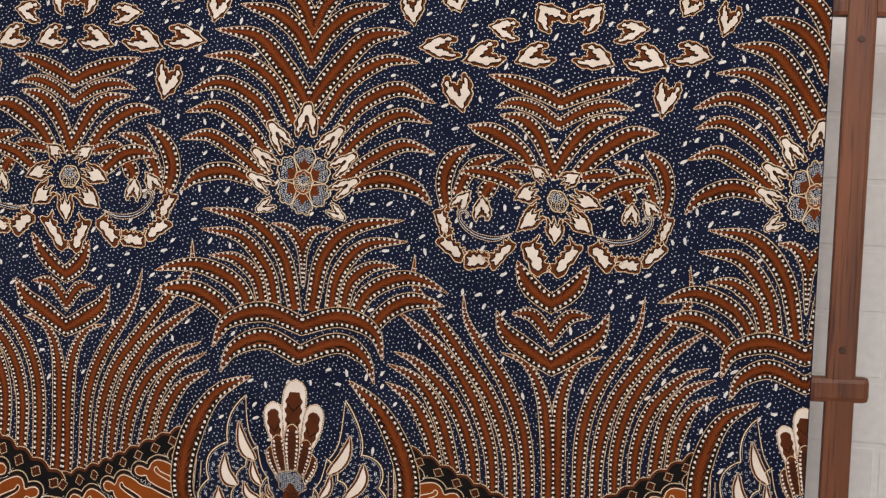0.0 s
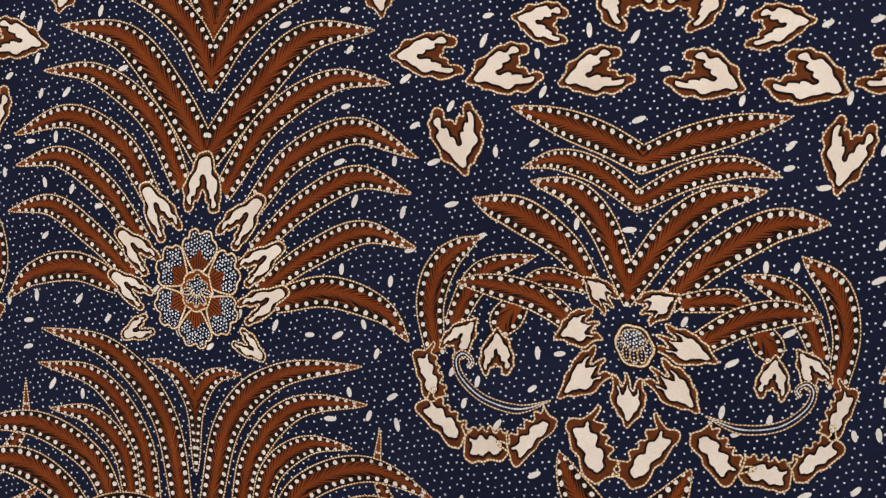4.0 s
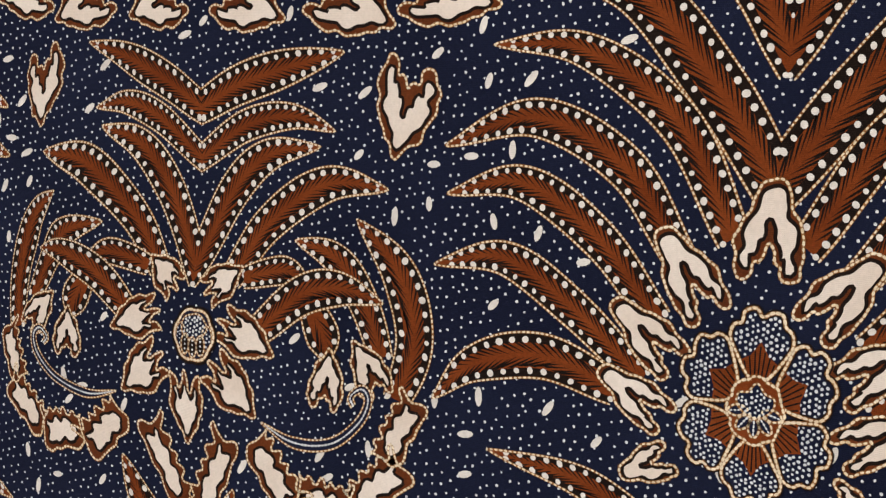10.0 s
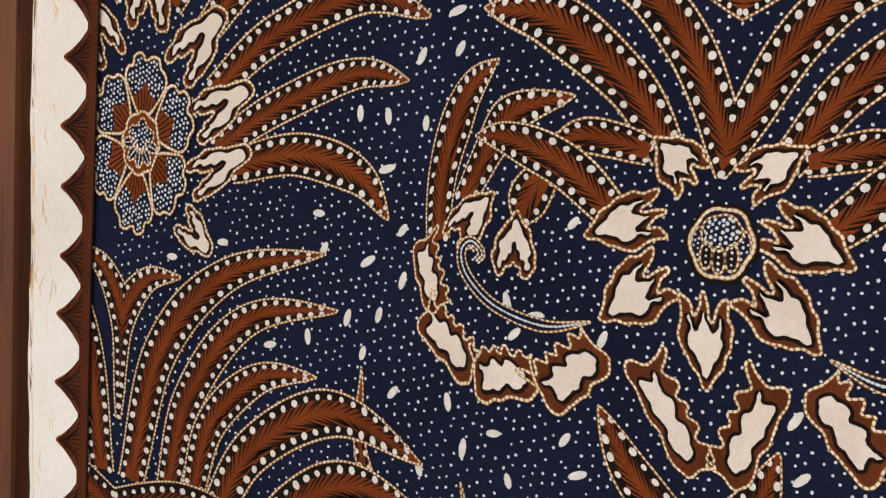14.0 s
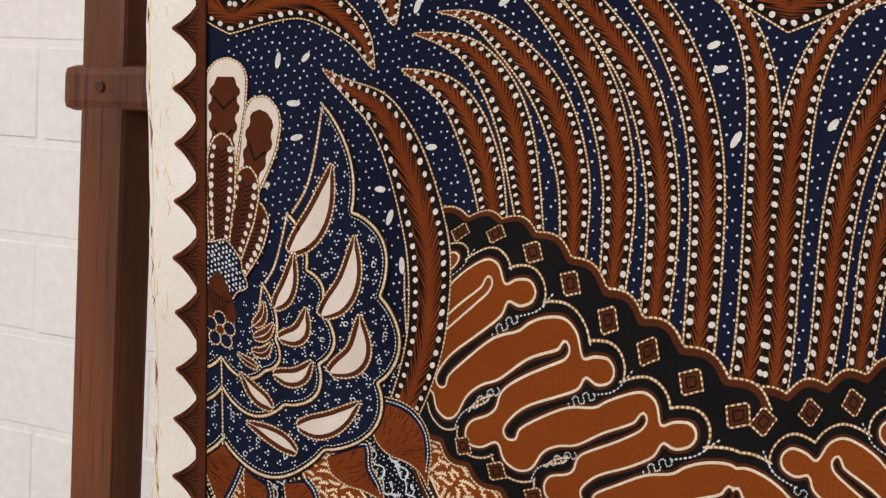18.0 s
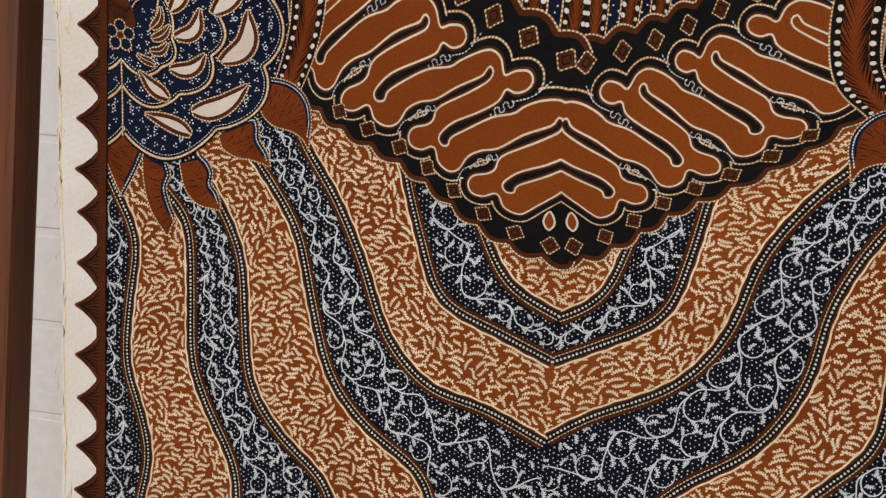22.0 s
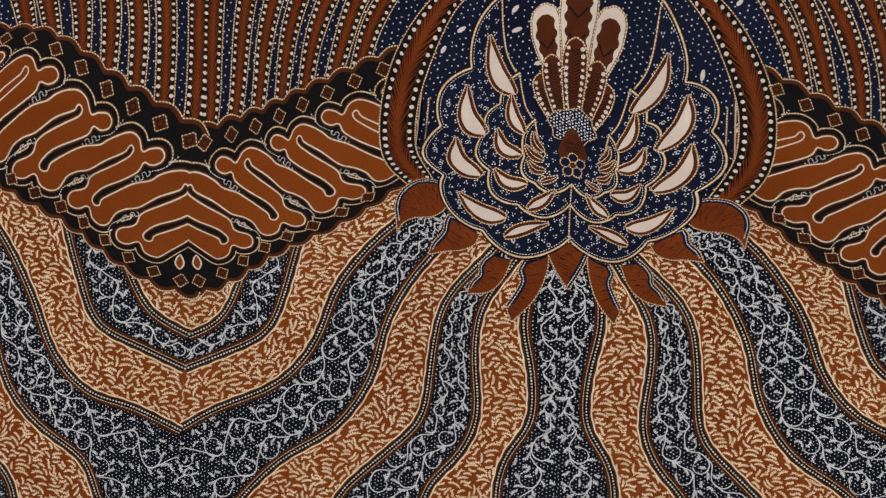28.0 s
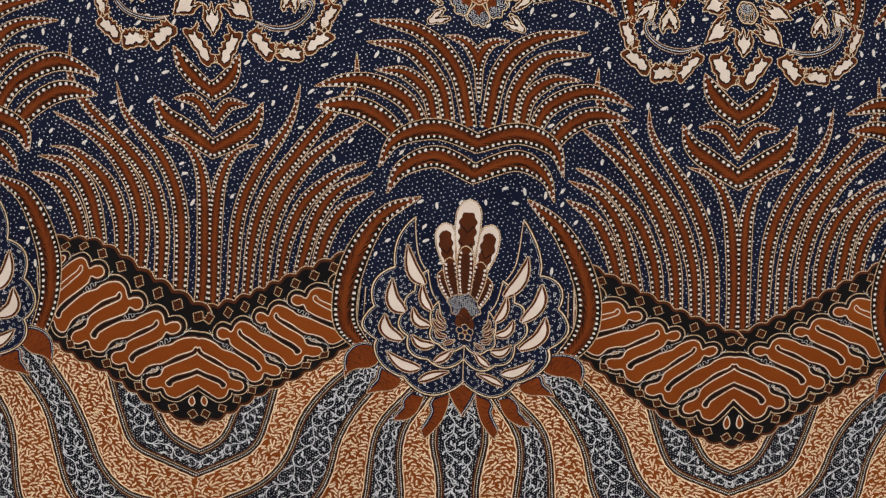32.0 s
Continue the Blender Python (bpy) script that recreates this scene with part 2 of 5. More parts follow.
def place(x, z, flip=False, turn=0.0, sx=1.0, sz=1.0, shear=0.0, lift=0):
    """The pose of a motif on the cloth: its middle, mirrored or not, turned (degrees) and stretched."""
    m = Matrix.Translation((x, -lift * STEP, z)) @ Matrix.Rotation(-radians(turn), 4, 'Y')
    k = Matrix.Identity(4)
    k[0][0], k[2][2], k[0][2] = (-sx if flip else sx), sz, shear
    return m @ k


def twin(ob, at):
    c = ob.copy()
    scene.collection.objects.link(c)
    c.matrix_local = at
    return c



# ---- the room ----
def plaster(name, a, b, bump=0.002, scale=60.0):
    m, nt, bsdf = mat_base(name)
    pos = nt.nodes.new("ShaderNodeNewGeometry").outputs["Position"]
    col = mixed(nt, noise_of(nt, pos, 3.0, 5.0, 0.3, 0.7), a, b)
    col = times(nt, col, noise_of(nt, pos, 120.0, 3.0, 0.3, 0.7), 0.96, 1.04)
    nt.links.new(col, bsdf.inputs["Base Color"])
    bsdf.inputs["Roughness"].default_value = 0.7
    bu = nt.nodes.new("ShaderNodeBump")
    bu.inputs["Strength"].default_value, bu.inputs["Distance"].default_value = 0.6, bump
    nt.links.new(noise_of(nt, pos, scale, 5.0, 0.2, 0.8), bu.inputs["Height"])
    nt.links.new(bu.outputs[0], bsdf.inputs["Normal"])
    return m


def teak(name, a, b, c):
    """Oiled hardwood: grain along z, dark pores, a few worn spots."""
    m, nt, bsdf = mat_base(name)
    tc = nt.nodes.new("ShaderNodeTexCoord")
    mp = nt.nodes.new("ShaderNodeMapping")
    mp.inputs["Scale"].default_value = (38.0, 38.0, 2.2)
    nt.links.new(tc.outputs["Object"], mp.inputs["Vector"])
    grain = noise_of(nt, mp.outputs[0], 1.6, 6.0, 0.32, 0.68)
    col = mixed(nt, grain, a, b)
    col = times(nt, col, noise_of(nt, tc.outputs["Object"], 7.0, 3.0, 0.3, 0.7), 0.8, 1.2)
    mp2 = nt.nodes.new("ShaderNodeMapping")
    mp2.inputs["Scale"].default_value = (420.0, 420.0, 12.0)
    nt.links.new(tc.outputs["Object"], mp2.inputs["Vector"])
    pores = noise_of(nt, mp2.outputs[0], 1.0, 2.0, 0.55, 0.7)
    mixn = nt.nodes.new("ShaderNodeMix")
    mixn.data_type = 'RGBA'
    mixn.inputs[7].default_value = (*c, 1)
    nt.links.new(pores, mixn.inputs[0])
    nt.links.new(col, mixn.inputs[6])
    nt.links.new(mixn.outputs[2], bsdf.inputs["Base Color"])
    bsdf.inputs["Roughness"].default_value = 0.5
    bsdf.inputs["Specular IOR Level"].default_value = 0.35
    bu = nt.nodes.new("ShaderNodeBump")
    bu.inputs["Strength"].default_value, bu.inputs["Distance"].default_value = 0.35, 0.0006
    nt.links.new(pores, bu.inputs["Height"])
    nt.links.new(bu.outputs[0], bsdf.inputs["Normal"])
    return m


WALL = plaster("white_wall_paint", (0.74, 0.70, 0.68), (0.80, 0.77, 0.75), 0.0012)
BRICKPAINT = plaster("white_brick_paint", (0.78, 0.74, 0.72), (0.83, 0.80, 0.78), 0.0035, 22.0)
FLOORM = plaster("grey_tile", (0.36, 0.34, 0.32), (0.42, 0.40, 0.38), 0.0005)
TEAK = teak("oiled_teak", (0.085, 0.026, 0.009), (0.152, 0.045, 0.0155), (0.042, 0.013, 0.005))
PEG = teak("dark_peg_wood", (0.030, 0.010, 0.004), (0.060, 0.020, 0.008), (0.012, 0.005, 0.003))

WALL_Y = 0.20
X0, X1, Y0, ZC = -2.3, 2.5, -2.7, 2.75


def slab(name, lo, hi, mat, label):
    bm = bmesh.new()
    box(bm, lo, hi)
    return tagged(part(name, bm, mat), label, name.split("_")[0], kind="structure")


# floor, ceiling and side walls are unseen, added to enclose the light
slab("floor", (X0, Y0, -0.1), (X1, WALL_Y, 0.0), FLOORM, "plain grey tiled floor of the room")
slab("ceiling", (X0, Y0, ZC), (X1, WALL_Y, ZC + 0.1), WALL, "unseen plain white ceiling, added to close the room")
slab("wall_west", (X0 - 0.12, Y0 - 0.12, -0.1), (X0, WALL_Y + 0.12, ZC + 0.1), WALL, "unseen plain white side wall, added to close the room")
slab("wall_east", (X1, Y0 - 0.12, -0.1), (X1 + 0.12, WALL_Y + 0.12, ZC + 0.1), WALL, "unseen plain white side wall, added to close the room")
# unseen wall added behind the camera, its broad opening made for lamp and sky
bm = bmesh.new()
wx0, wx1, wz0, wz1 = -1.7, 1.6, 1.1, 2.6
box(bm, (X0, Y0 - 0.12, -0.1), (wx0, Y0, ZC + 0.1))
box(bm, (wx1, Y0 - 0.12, -0.1), (X1, Y0, ZC + 0.1))
box(bm, (wx0, Y0 - 0.12, -0.1), (wx1, Y0, wz0))
box(bm, (wx0, Y0 - 0.12, wz1), (wx1, Y0, ZC + 0.1))
tagged(part("wall_south", bm, WALL), "unseen plain white wall, added with a broad opening for the lamp and sky", "wall", kind="structure")
# the brick wall behind the rack: mortar bed, bricks laid proud of it at the end of the file
wall_north = slab("wall_north", (X0, WALL_Y, -0.1), (X1, WALL_Y + 0.12, ZC + 0.1), BRICKPAINT, "white painted brick wall behind the cloth rack")

# ---- the wooden rack ----
rack = tagged(new("batik_rack"), "oiled brown teak rack with two posts and cross rails", "rack")
PL0, PL1, PR0, PR1, PY0, PY1 = -0.6045, -0.5770, 0.5000, 0.5255, 0.005, 0.031


def timber(name, lo, hi, bevel=0.003, label=""):
    bm = bmesh.new()
    box(bm, lo, hi, bevel)
    return part(name, bm, TEAK, rack, label)


for a, b in ((PL0, PL1), (PR0, PR1)):
    timber("post", (a, PY0, 0.05), (b, PY1, 1.30))
    timber("foot", (a - 0.004, -0.20, 0.0), (b + 0.004, 0.19, 0.05), 0.006)
RZ0, RZ1 = 0.785, 0.808   # the rail climbs a little towards the other post
rail = timber("cross_rail", (PL0 - 0.0115, PY0 - 0.001, RZ0), (PR1 + 0.0125, PY1 - 0.007, RZ1), 0.005, "cross rail with rounded through tenons")
for v in rail.data.vertices:
    v.co.z += 0.039 * (v.co.x - PL0) / (PR1 - PL0)
timber("top_rail", (PL0 - 0.12, PY0 + 0.004, 1.174), (PR1 + 0.12, PY1 - 0.004, 1.215), 0.004)

for x, z in ((-0.5900, 0.7975), (0.5130, 1.153), (0.5125, 0.872)):
    bm = bmesh.new()
    bmesh.ops.create_cone(bm, cap_ends=True, segments=14, radius1=0.0032, radius2=0.0028, depth=0.004, matrix=Matrix.Translation((x, PY0 - 0.0005, z)) @ Matrix.Rotation(radians(90), 4, 'X'))
    part("peg", bm, PEG, rack, "small dark wooden peg in the post")

# ---- the cloth ----
cloth = tagged(new("batik_cloth"), "hand-drawn indigo, brown and cream batik cloth on a wooden rack", "cloth")
CX0, CX1, CZ0, CZ1 = -0.530, 0.4865, 0.379, 1.235
bm = bmesh.new()
box(bm, (CX0, 0.0, CZ0), (CX1, 0.0006, CZ1))
part("cloth_panel", bm, NAVY, cloth, "indigo cotton ground with white dots")

# where the repeats of the pattern stand: rosette axes A, winged-flower axes B, fan axes D
AX = {'A0': (-0.505, 1.008), 'A1': (0.0, 1.0), 'A2': (0.5, 1.0), 'B0': (-0.2435, 0.996), 'B1': (0.2455, 0.996),
      'D0': (-0.2505, 0.996), 'D1': (0.25, 0.996)}
A = [('A1', False), ('A1', True), ('A0', False), ('A0', True), ('A2', True), ('A2', False)]
A_MID = [('A1', False), ('A0', False), ('A2', False)]
B = [('B0', False), ('B0', True), ('B1', False), ('B1', True)]
D = [('D0', False), ('D0', True), ('D1', False), ('D1', True)]
B_MID = [('B0', False), ('B1', False)]
COVER = []          # outlines that hide the ground
SPOT = {}           # the repeat that each motif belongs to


def trimmed(ob, at, x_lo=None, x_hi=None, z_lo=None):
    """Cuts a motif off where the cloth ends."""
    bm = bmesh.new()
    bm.from_mesh(ob.data)
    bm.transform(at)
    for co, no in ((x_lo, (-1, 0, 0)), (x_hi, (1, 0, 0)), (z_lo, (0, 0, -1))):
        if co is not None:
            c = (co, 0, 0) if no[0] else (0, 0, co)
            bmesh.ops.bisect_plane(bm, geom=bm.verts[:] + bm.edges[:] + bm.faces[:], plane_co=c, plane_no=no, clear_outer=True)
    if not bm.faces:
        bm.free()
        bpy.data.objects.remove(ob)
        return None
    me = bpy.data.meshes.new(ob.data.name)
    for m in ob.data.materials:
        me.materials.append(m)
    bm.to_mesh(me)
    bm.free()
    ob.data, ob.matrix_local = me, Matrix.Identity(4)
    return ob


def spread(ink, name, spots, label="", cut=None, joined=False, far=None):
    """One motif at every repeat where it belongs. joined: it meets its mirror image on the axis."""
    first = None
    for key, flip in spots:
        x, z = AX[key]
        at = place(x, z, flip, lift=(3.5 if flip else 0) + (1.7 if key[0] != 'A' else 0))
        if first is None:
            first = ob = ink.make(name, cloth, label, at)
            if joined:
                trimmed(ob, Matrix.Identity(4), 0.0, far)
                ob.matrix_local = at
        else:
            ob = twin(first, at)
        SPOT.setdefault((name, key), []).append((flip, ob))
        if cut is not None:
            COVER.append(np.array(cut) * [-1 if flip else 1, 1] + [x, z])


def mm(pts):
    return np.array(pts, float) / 1000.0


def blade(pts, width, base=0.75, peak=0.5):
    c = spline(pts, 16)
    c = resample(c, pitch=0.0026)
    s = np.linspace(0, 1, len(c))
    w = np.sin(np.clip(s / peak, 0, 1) * math.pi / 2) ** 0.85
    w = w * (1 - (1 - base) * np.clip((s - peak) / (1 - peak), 0, 1) ** 2) * width / 2
    return c, w, normals(c)


def band(ink, c, n, lo, hi, lay, mat):
    """A strip between two offsets of a curve."""
    a, b, k, y, s = c + n * np.asarray(lo)[:, None], c + n * np.asarray(hi)[:, None], len(ink.v), -(ink.order * 8 + lay) * STEP, ink.slot(mat)
    for p, q in zip(a, b):
        ink.v += [(float(p[0]), y, float(p[1])), (float(q[0]), y, float(q[1]))]
    for i in range(len(c) - 1):
        ink.f.append((k + 2 * i, k + 2 * i + 1, k + 2 * i + 3, k + 2 * i + 2))
        ink.m.append(s)


def leaf(spots, pts, width, order, name="leaf_motif"):
    """A brown feathered blade: beaded edge, dark margin with white dots, barbed brown vane."""
    ink = Ink(order)
    p = mm(pts)
    joined = abs(p[-1][0]) < 0.006
    if joined:
        d = p[-1] - p[-2]
        p = np.vstack([p, p[-1] + d / np.hypot(*d) * width / 1700])
    c, w, n = blade(p, width * 1.1 / 1000)
    outer = np.vstack([c + n * w[:, None], (c - n * w[:, None])[::-1]])
    band(ink, c, n, -w, w, 0, DARK)
    band(ink, c, n, -w * 0.56, w * 0.56, 1, BROWN)
    full = width / 2000
    # barbs of the vane: slender dark strokes from the margin towards the midrib
    m = resample(c, pitch=0.0030)
    ws, nm = np.interp(np.linspace(0, 1, len(m)), np.linspace(0, 1, len(c)), w), normals(m)
    tang = np.stack([nm[:, 1], -nm[:, 0]], 1)
    for i in range(2, len(m) - 1):
        if ws[i] < 0.0022:
            continue
        for side in (1, -1):
            q, k = ws[i] * RNG.uniform(0.9, 1.1), RNG.uniform(0.85, 1.2)
            a = m[i] + nm[i] * side * q * RNG.uniform(0.02, 0.10)
            b = m[i] + nm[i] * side * q * 0.62 - tang[i] * q * 1.05 * k
            d = m[i] + nm[i] * side * q * 0.62 - tang[i] * (q * 1.05 * k + 0.0022)
            ink.poly([a, (a + b) / 2 + tang[i] * 0.0002, b, d, (a + d) / 2 - tang[i] * 0.0003], 2, DARK)
    # white dots inside both edges
    pitch = min(0.0054, max(0.0036, full * 0.74))
    for side in (1, -1):
        e = c + n * (w * 0.68 * side)[:, None]
        keep = w > 0.0016
        if keep.sum() > 3:
            d = resample(e[keep], pitch=pitch)
            ink.dots(d, min(0.00128, full * 0.172), 3, WHITE, 8)
    e = np.vstack([(c + n * w[:, None])[::-1], c - n * w[:, None]])
    ink.outline(e, 4, closed=False, width=0.00115)
    spread(ink, name, spots, cut=outer, joined=joined)


def wavy(poly, amp, n):
    p = resample(poly, pitch=0.0012, closed=True)
    k = np.arange(len(p)) / len(p) * 2 * math.pi
    return p + normals(p, True) * (amp * np.sin(k * n + 1.0) + 0.5 * amp * np.sin(k * (2 * n + 1)))[:, None]


def cream_shape(spots, pts, width, order, name, edge, core):
    """A cream petal: beaded outline, brown rim, dark line and cream heart."""
    ink = Ink(order)
    p = petal_points(pts, width, edge)
    c = petal_points(pts, width, core)
    p = wavy(p, width * 0.000022, 8)
    c = wavy(c, width * 0.000020, 7)
    ink.poly(p, 0, RIM)
    ink.line(resample(c, pitch=0.0012, closed=True), 0.0026, 1, DARK, True)
    ink.poly(c, 2, CREAM)
    ink.outline(p, 3, width=0.0014)
    spread(ink, name, spots, cut=p)


def local(pts):
    """Frame of a petal: tip, direction towards its foot, sideways, length."""
    t, b = mm(pts[0]), mm(pts[-1])
    d = b - t
    ln = np.hypot(*d)
    d = d / ln
    return t, d, np.array([-d[1], d[0]]), ln


def petal_points(pts, width, rows):
    t, d, s, ln = local(pts)
    return spline([t + d * ln * v + s * width / 2000 * u for u, v in rows], 7, True)


# outlines and cream hearts of the petals: across (-1 to 1) and from tip (0) to foot (1)
FORK = [(0, 0), (0.36, 0.03), (0.52, 0.16), (0.58, 0.31), (0.86, 0.42), (1.02, 0.62), (0.92, 0.80), (1.0, 0.93), (0.72, 1.0), (0.46, 0.94), (0.40, 0.82), (0.22, 0.82), (0.12, 0.70), (0.0, 0.58),
        (-0.12, 0.70), (-0.20, 0.84), (-0.42, 0.82), (-0.46, 0.95), (-0.76, 1.0), (-1.0, 0.90), (-0.90, 0.78), (-1.02, 0.60), (-0.84, 0.42), (-0.56, 0.30), (-0.54, 0.16), (-0.38, 0.03)]
FORK_HEART = [(0, 0.09), (0.28, 0.12), (0.40, 0.24), (0.42, 0.35), (0.68, 0.47), (0.76, 0.60), (0.66, 0.70), (0.76, 0.84), (0.58, 0.89), (0.52, 0.75), (0.38, 0.76), (0.36, 0.62), (0.24, 0.57), (0.20, 0.46), (0, 0.38),
              (-0.20, 0.44), (-0.22, 0.56), (-0.38, 0.60), (-0.38, 0.74), (-0.54, 0.76), (-0.58, 0.89), (-0.76, 0.80), (-0.68, 0.70), (-0.76, 0.58), (-0.66, 0.46), (-0.42, 0.36), (-0.40, 0.24), (-0.28, 0.12)]
FLAME = [(0, 0), (0.30, 0.12), (0.52, 0.18), (0.64, 0.32), (0.94, 0.46), (0.92, 0.62), (1.02, 0.76), (0.80, 1.0), (0.50, 0.97), (0.42, 0.84), (0.24, 0.86), (0.08, 0.70), (-0.10, 0.80),
         (-0.26, 0.80), (-0.36, 0.93), (-0.64, 0.94), (-0.98, 0.76), (-0.88, 0.64), (-0.94, 0.50), (-0.72, 0.38), (-0.56, 0.20), (-0.28, 0.12)]
FLAME_HEART = [(0.02, 0.11), (0.24, 0.24), (0.44, 0.33), (0.70, 0.52), (0.66, 0.62), (0.78, 0.76), (0.62, 0.89), (0.54, 0.74), (0.38, 0.76), (0.34, 0.60), (0.20, 0.60), (0.14, 0.46), (-0.02, 0.42),
               (-0.12, 0.52), (-0.26, 0.54), (-0.30, 0.68), (-0.46, 0.68), (-0.52, 0.82), (-0.72, 0.76), (-0.64, 0.64), (-0.74, 0.54), (-0.46, 0.36), (-0.26, 0.22)]
FIN = [(-0.62, -0.02), (-0.92, 0.16), (-0.86, 0.36), (-0.98, 0.54), (-0.88, 0.72), (-0.96, 0.90), (-0.70, 1.03), (-0.1, 0.98), (0.40, 1.0), (0.86, 1.05), (0.66, 0.93), (0.40, 0.87),
       (0.78, 0.76), (0.42, 0.66), (0.80, 0.56), (0.42, 0.47), (0.80, 0.37), (0.42, 0.28), (0.76, 0.17), (0.42, 0.09), (0.70, -0.04), (0.1, 0.03)]
FIN_HEART = [(-0.44, 0.14), (-0.62, 0.30), (-0.52, 0.46), (-0.66, 0.62), (-0.56, 0.86), (-0.15, 0.82), (0.10, 0.88), (0.06, 0.72), (0.24, 0.60), (0.06, 0.48), (0.24, 0.36), (0.06, 0.20), (-0.15, 0.14)]
STAR = [(0, 0), (0.30, 0.14), (0.60, 0.24), (0.68, 0.36), (0.98, 0.50), (0.90, 0.66), (0.76, 0.76), (0.94, 0.96), (0.58, 0.90), (0.40, 0.72), (0.22, 0.84), (0.05, 1.0), (-0.12, 0.84),
        (-0.30, 0.70), (-0.50, 0.86), (-0.88, 0.97), (-0.78, 0.76), (-0.96, 0.64), (-0.92, 0.46), (-0.64, 0.34), (-0.58, 0.22), (-0.30, 0.12)]
STAR_HEART = [(0, 0.13), (0.24, 0.26), (0.40, 0.36), (0.62, 0.50), (0.52, 0.62), (0.58, 0.76), (0.34, 0.60), (0.12, 0.66), (0.0, 0.80), (-0.12, 0.64), (-0.34, 0.58), (-0.56, 0.76),
              (-0.54, 0.60), (-0.64, 0.50), (-0.40, 0.36), (-0.24, 0.24)]


def fork(spots, pts, width, order):
    cream_shape(spots, pts, width, order, "petal_motif", FORK, FORK_HEART)


def flame(spots, pts, width, order):
    cream_shape(spots, pts, width, order, "flame_motif", FLAME, FLAME_HEART)


def fin(spots, pts, width, order):
    cream_shape(spots, pts, width, order, "serrated_petal_motif", FIN, FIN_HEART)


def star_petal(spots, pts, width, order):
    cream_shape(spots, pts, width, order, "petal_motif", STAR, STAR_HEART)


def scroll(spots, pts, width, order):
    """A dotted tendril that ends in a curl."""
    ink = Ink(order)
    c = resample(spline(mm(pts), 12), pitch=0.0015)
    w = np.interp(np.linspace(0, 1, len(c)), [0, 0.25, 0.7, 1], [0.1, 1, 0.9, 0.45]) * width / 2000
    n = normals(c)
    band(ink, c, n, -w, w, 0, NAVY)
    ink.beads(c, 0.0016, 0.0006, 2, PALE)
    for k in (w, -w):
        ink.outline(c + n * k[:, None], 2, closed=False, width=0.0011)
    spread(ink, "tendril_motif", spots)


def shell(spots, pts, order):
    """One horn of the medallion: indigo filled with small dots and rings, scalloped beaded edge."""
    ink = Ink(order)
    p, c = mm(pts), []
    for k in range(len(p) - 1):
        a, b = p[k], p[k + 1]
        d = b - a
        out = np.array([d[1], -d[0]]) if k < len(p) - 2 else np.array([d[1], -d[0]]) * 0.6
        t = np.linspace(0, 1, 14, endpoint=False)[:, None]
        c.append(a + d * t + out * 0.27 * np.sin(t * math.pi) ** 0.8)
    c = np.vstack(c + [p[-1:]])
    tip, k = c[-1], c[-1][0] / 0.050
    horn = spline([tip, tip * (0.945, 1) - (0, 0.018 * k), tip * (0.87, 1) - (0, 0.034 * k), tip * (0.73, 1) - (0, 0.047 * k)], 7)
    poly = np.vstack([c, horn[1:], [[0.012, -0.300], [0.0, -0.315]]])
    ink.poly(poly, 0, NAVY)
    for q in lattice(shrink(resample(poly, pitch=0.004, closed=True), 0.0034), 0.0058, 0.22):
        a = RNG.uniform(0, 6.28)
        ink.dots([q + 0.0010 * np.array([math.cos(a + k), math.sin(a + k)]) for k in (0, 2.1, 4.2)], 0.00052, 1, PALE, 5)
    for q in lattice(shrink(resample(poly, pitch=0.004, closed=True), 0.004), 0.014, 0.3):
        ring = q + 0.0011 * np.stack([np.cos(np.linspace(0, 5.5, 8)), np.sin(np.linspace(0, 5.5, 8))], 1)
        ink.line(ring, 0.0005, 2, PALE)
    inner = resample(c, pitch=0.0022)
    ink.beads(inner + normals(inner) * 0.0019, 0.0018, 0.00042, 2, PALE)
    ink.line(resample(c, pitch=0.001), 0.0034, 2.4, DARK)
    ink.outline(c, 3, closed=False, width=0.0018)
    ink.outline(horn, 3, closed=False, width=0.0015)
    spread(ink, "shell_motif", spots, cut=poly)


def tooth(spots, pts, width, order):
    """A cream fang with a brown edge."""
    ink = Ink(order)
    c, w, n = blade(mm(pts), width * 0.70 / 1000, 0.3, 0.66)
    off = 0.35 * w
    ink.poly(np.vstack([c + n * (w + off + 0.0012)[:, None], (c - n * (w - off + 0.0004)[:, None])[::-1]]), 4, DEEP)
    v = np.clip(w - 0.0017, 0.0002, 1)
    ink.poly(np.vstack([c + n * (v + off)[:, None], (c - n * (v - off)[:, None])[::-1]]), 5, CREAM)
    ink.outline(np.vstack([c + n * (w + off + 0.0008)[:, None], (c - n * (w - off + 0.0008)[:, None])[::-1]]), 6, width=0.0012)
    spread(ink, "tooth_motif", spots)


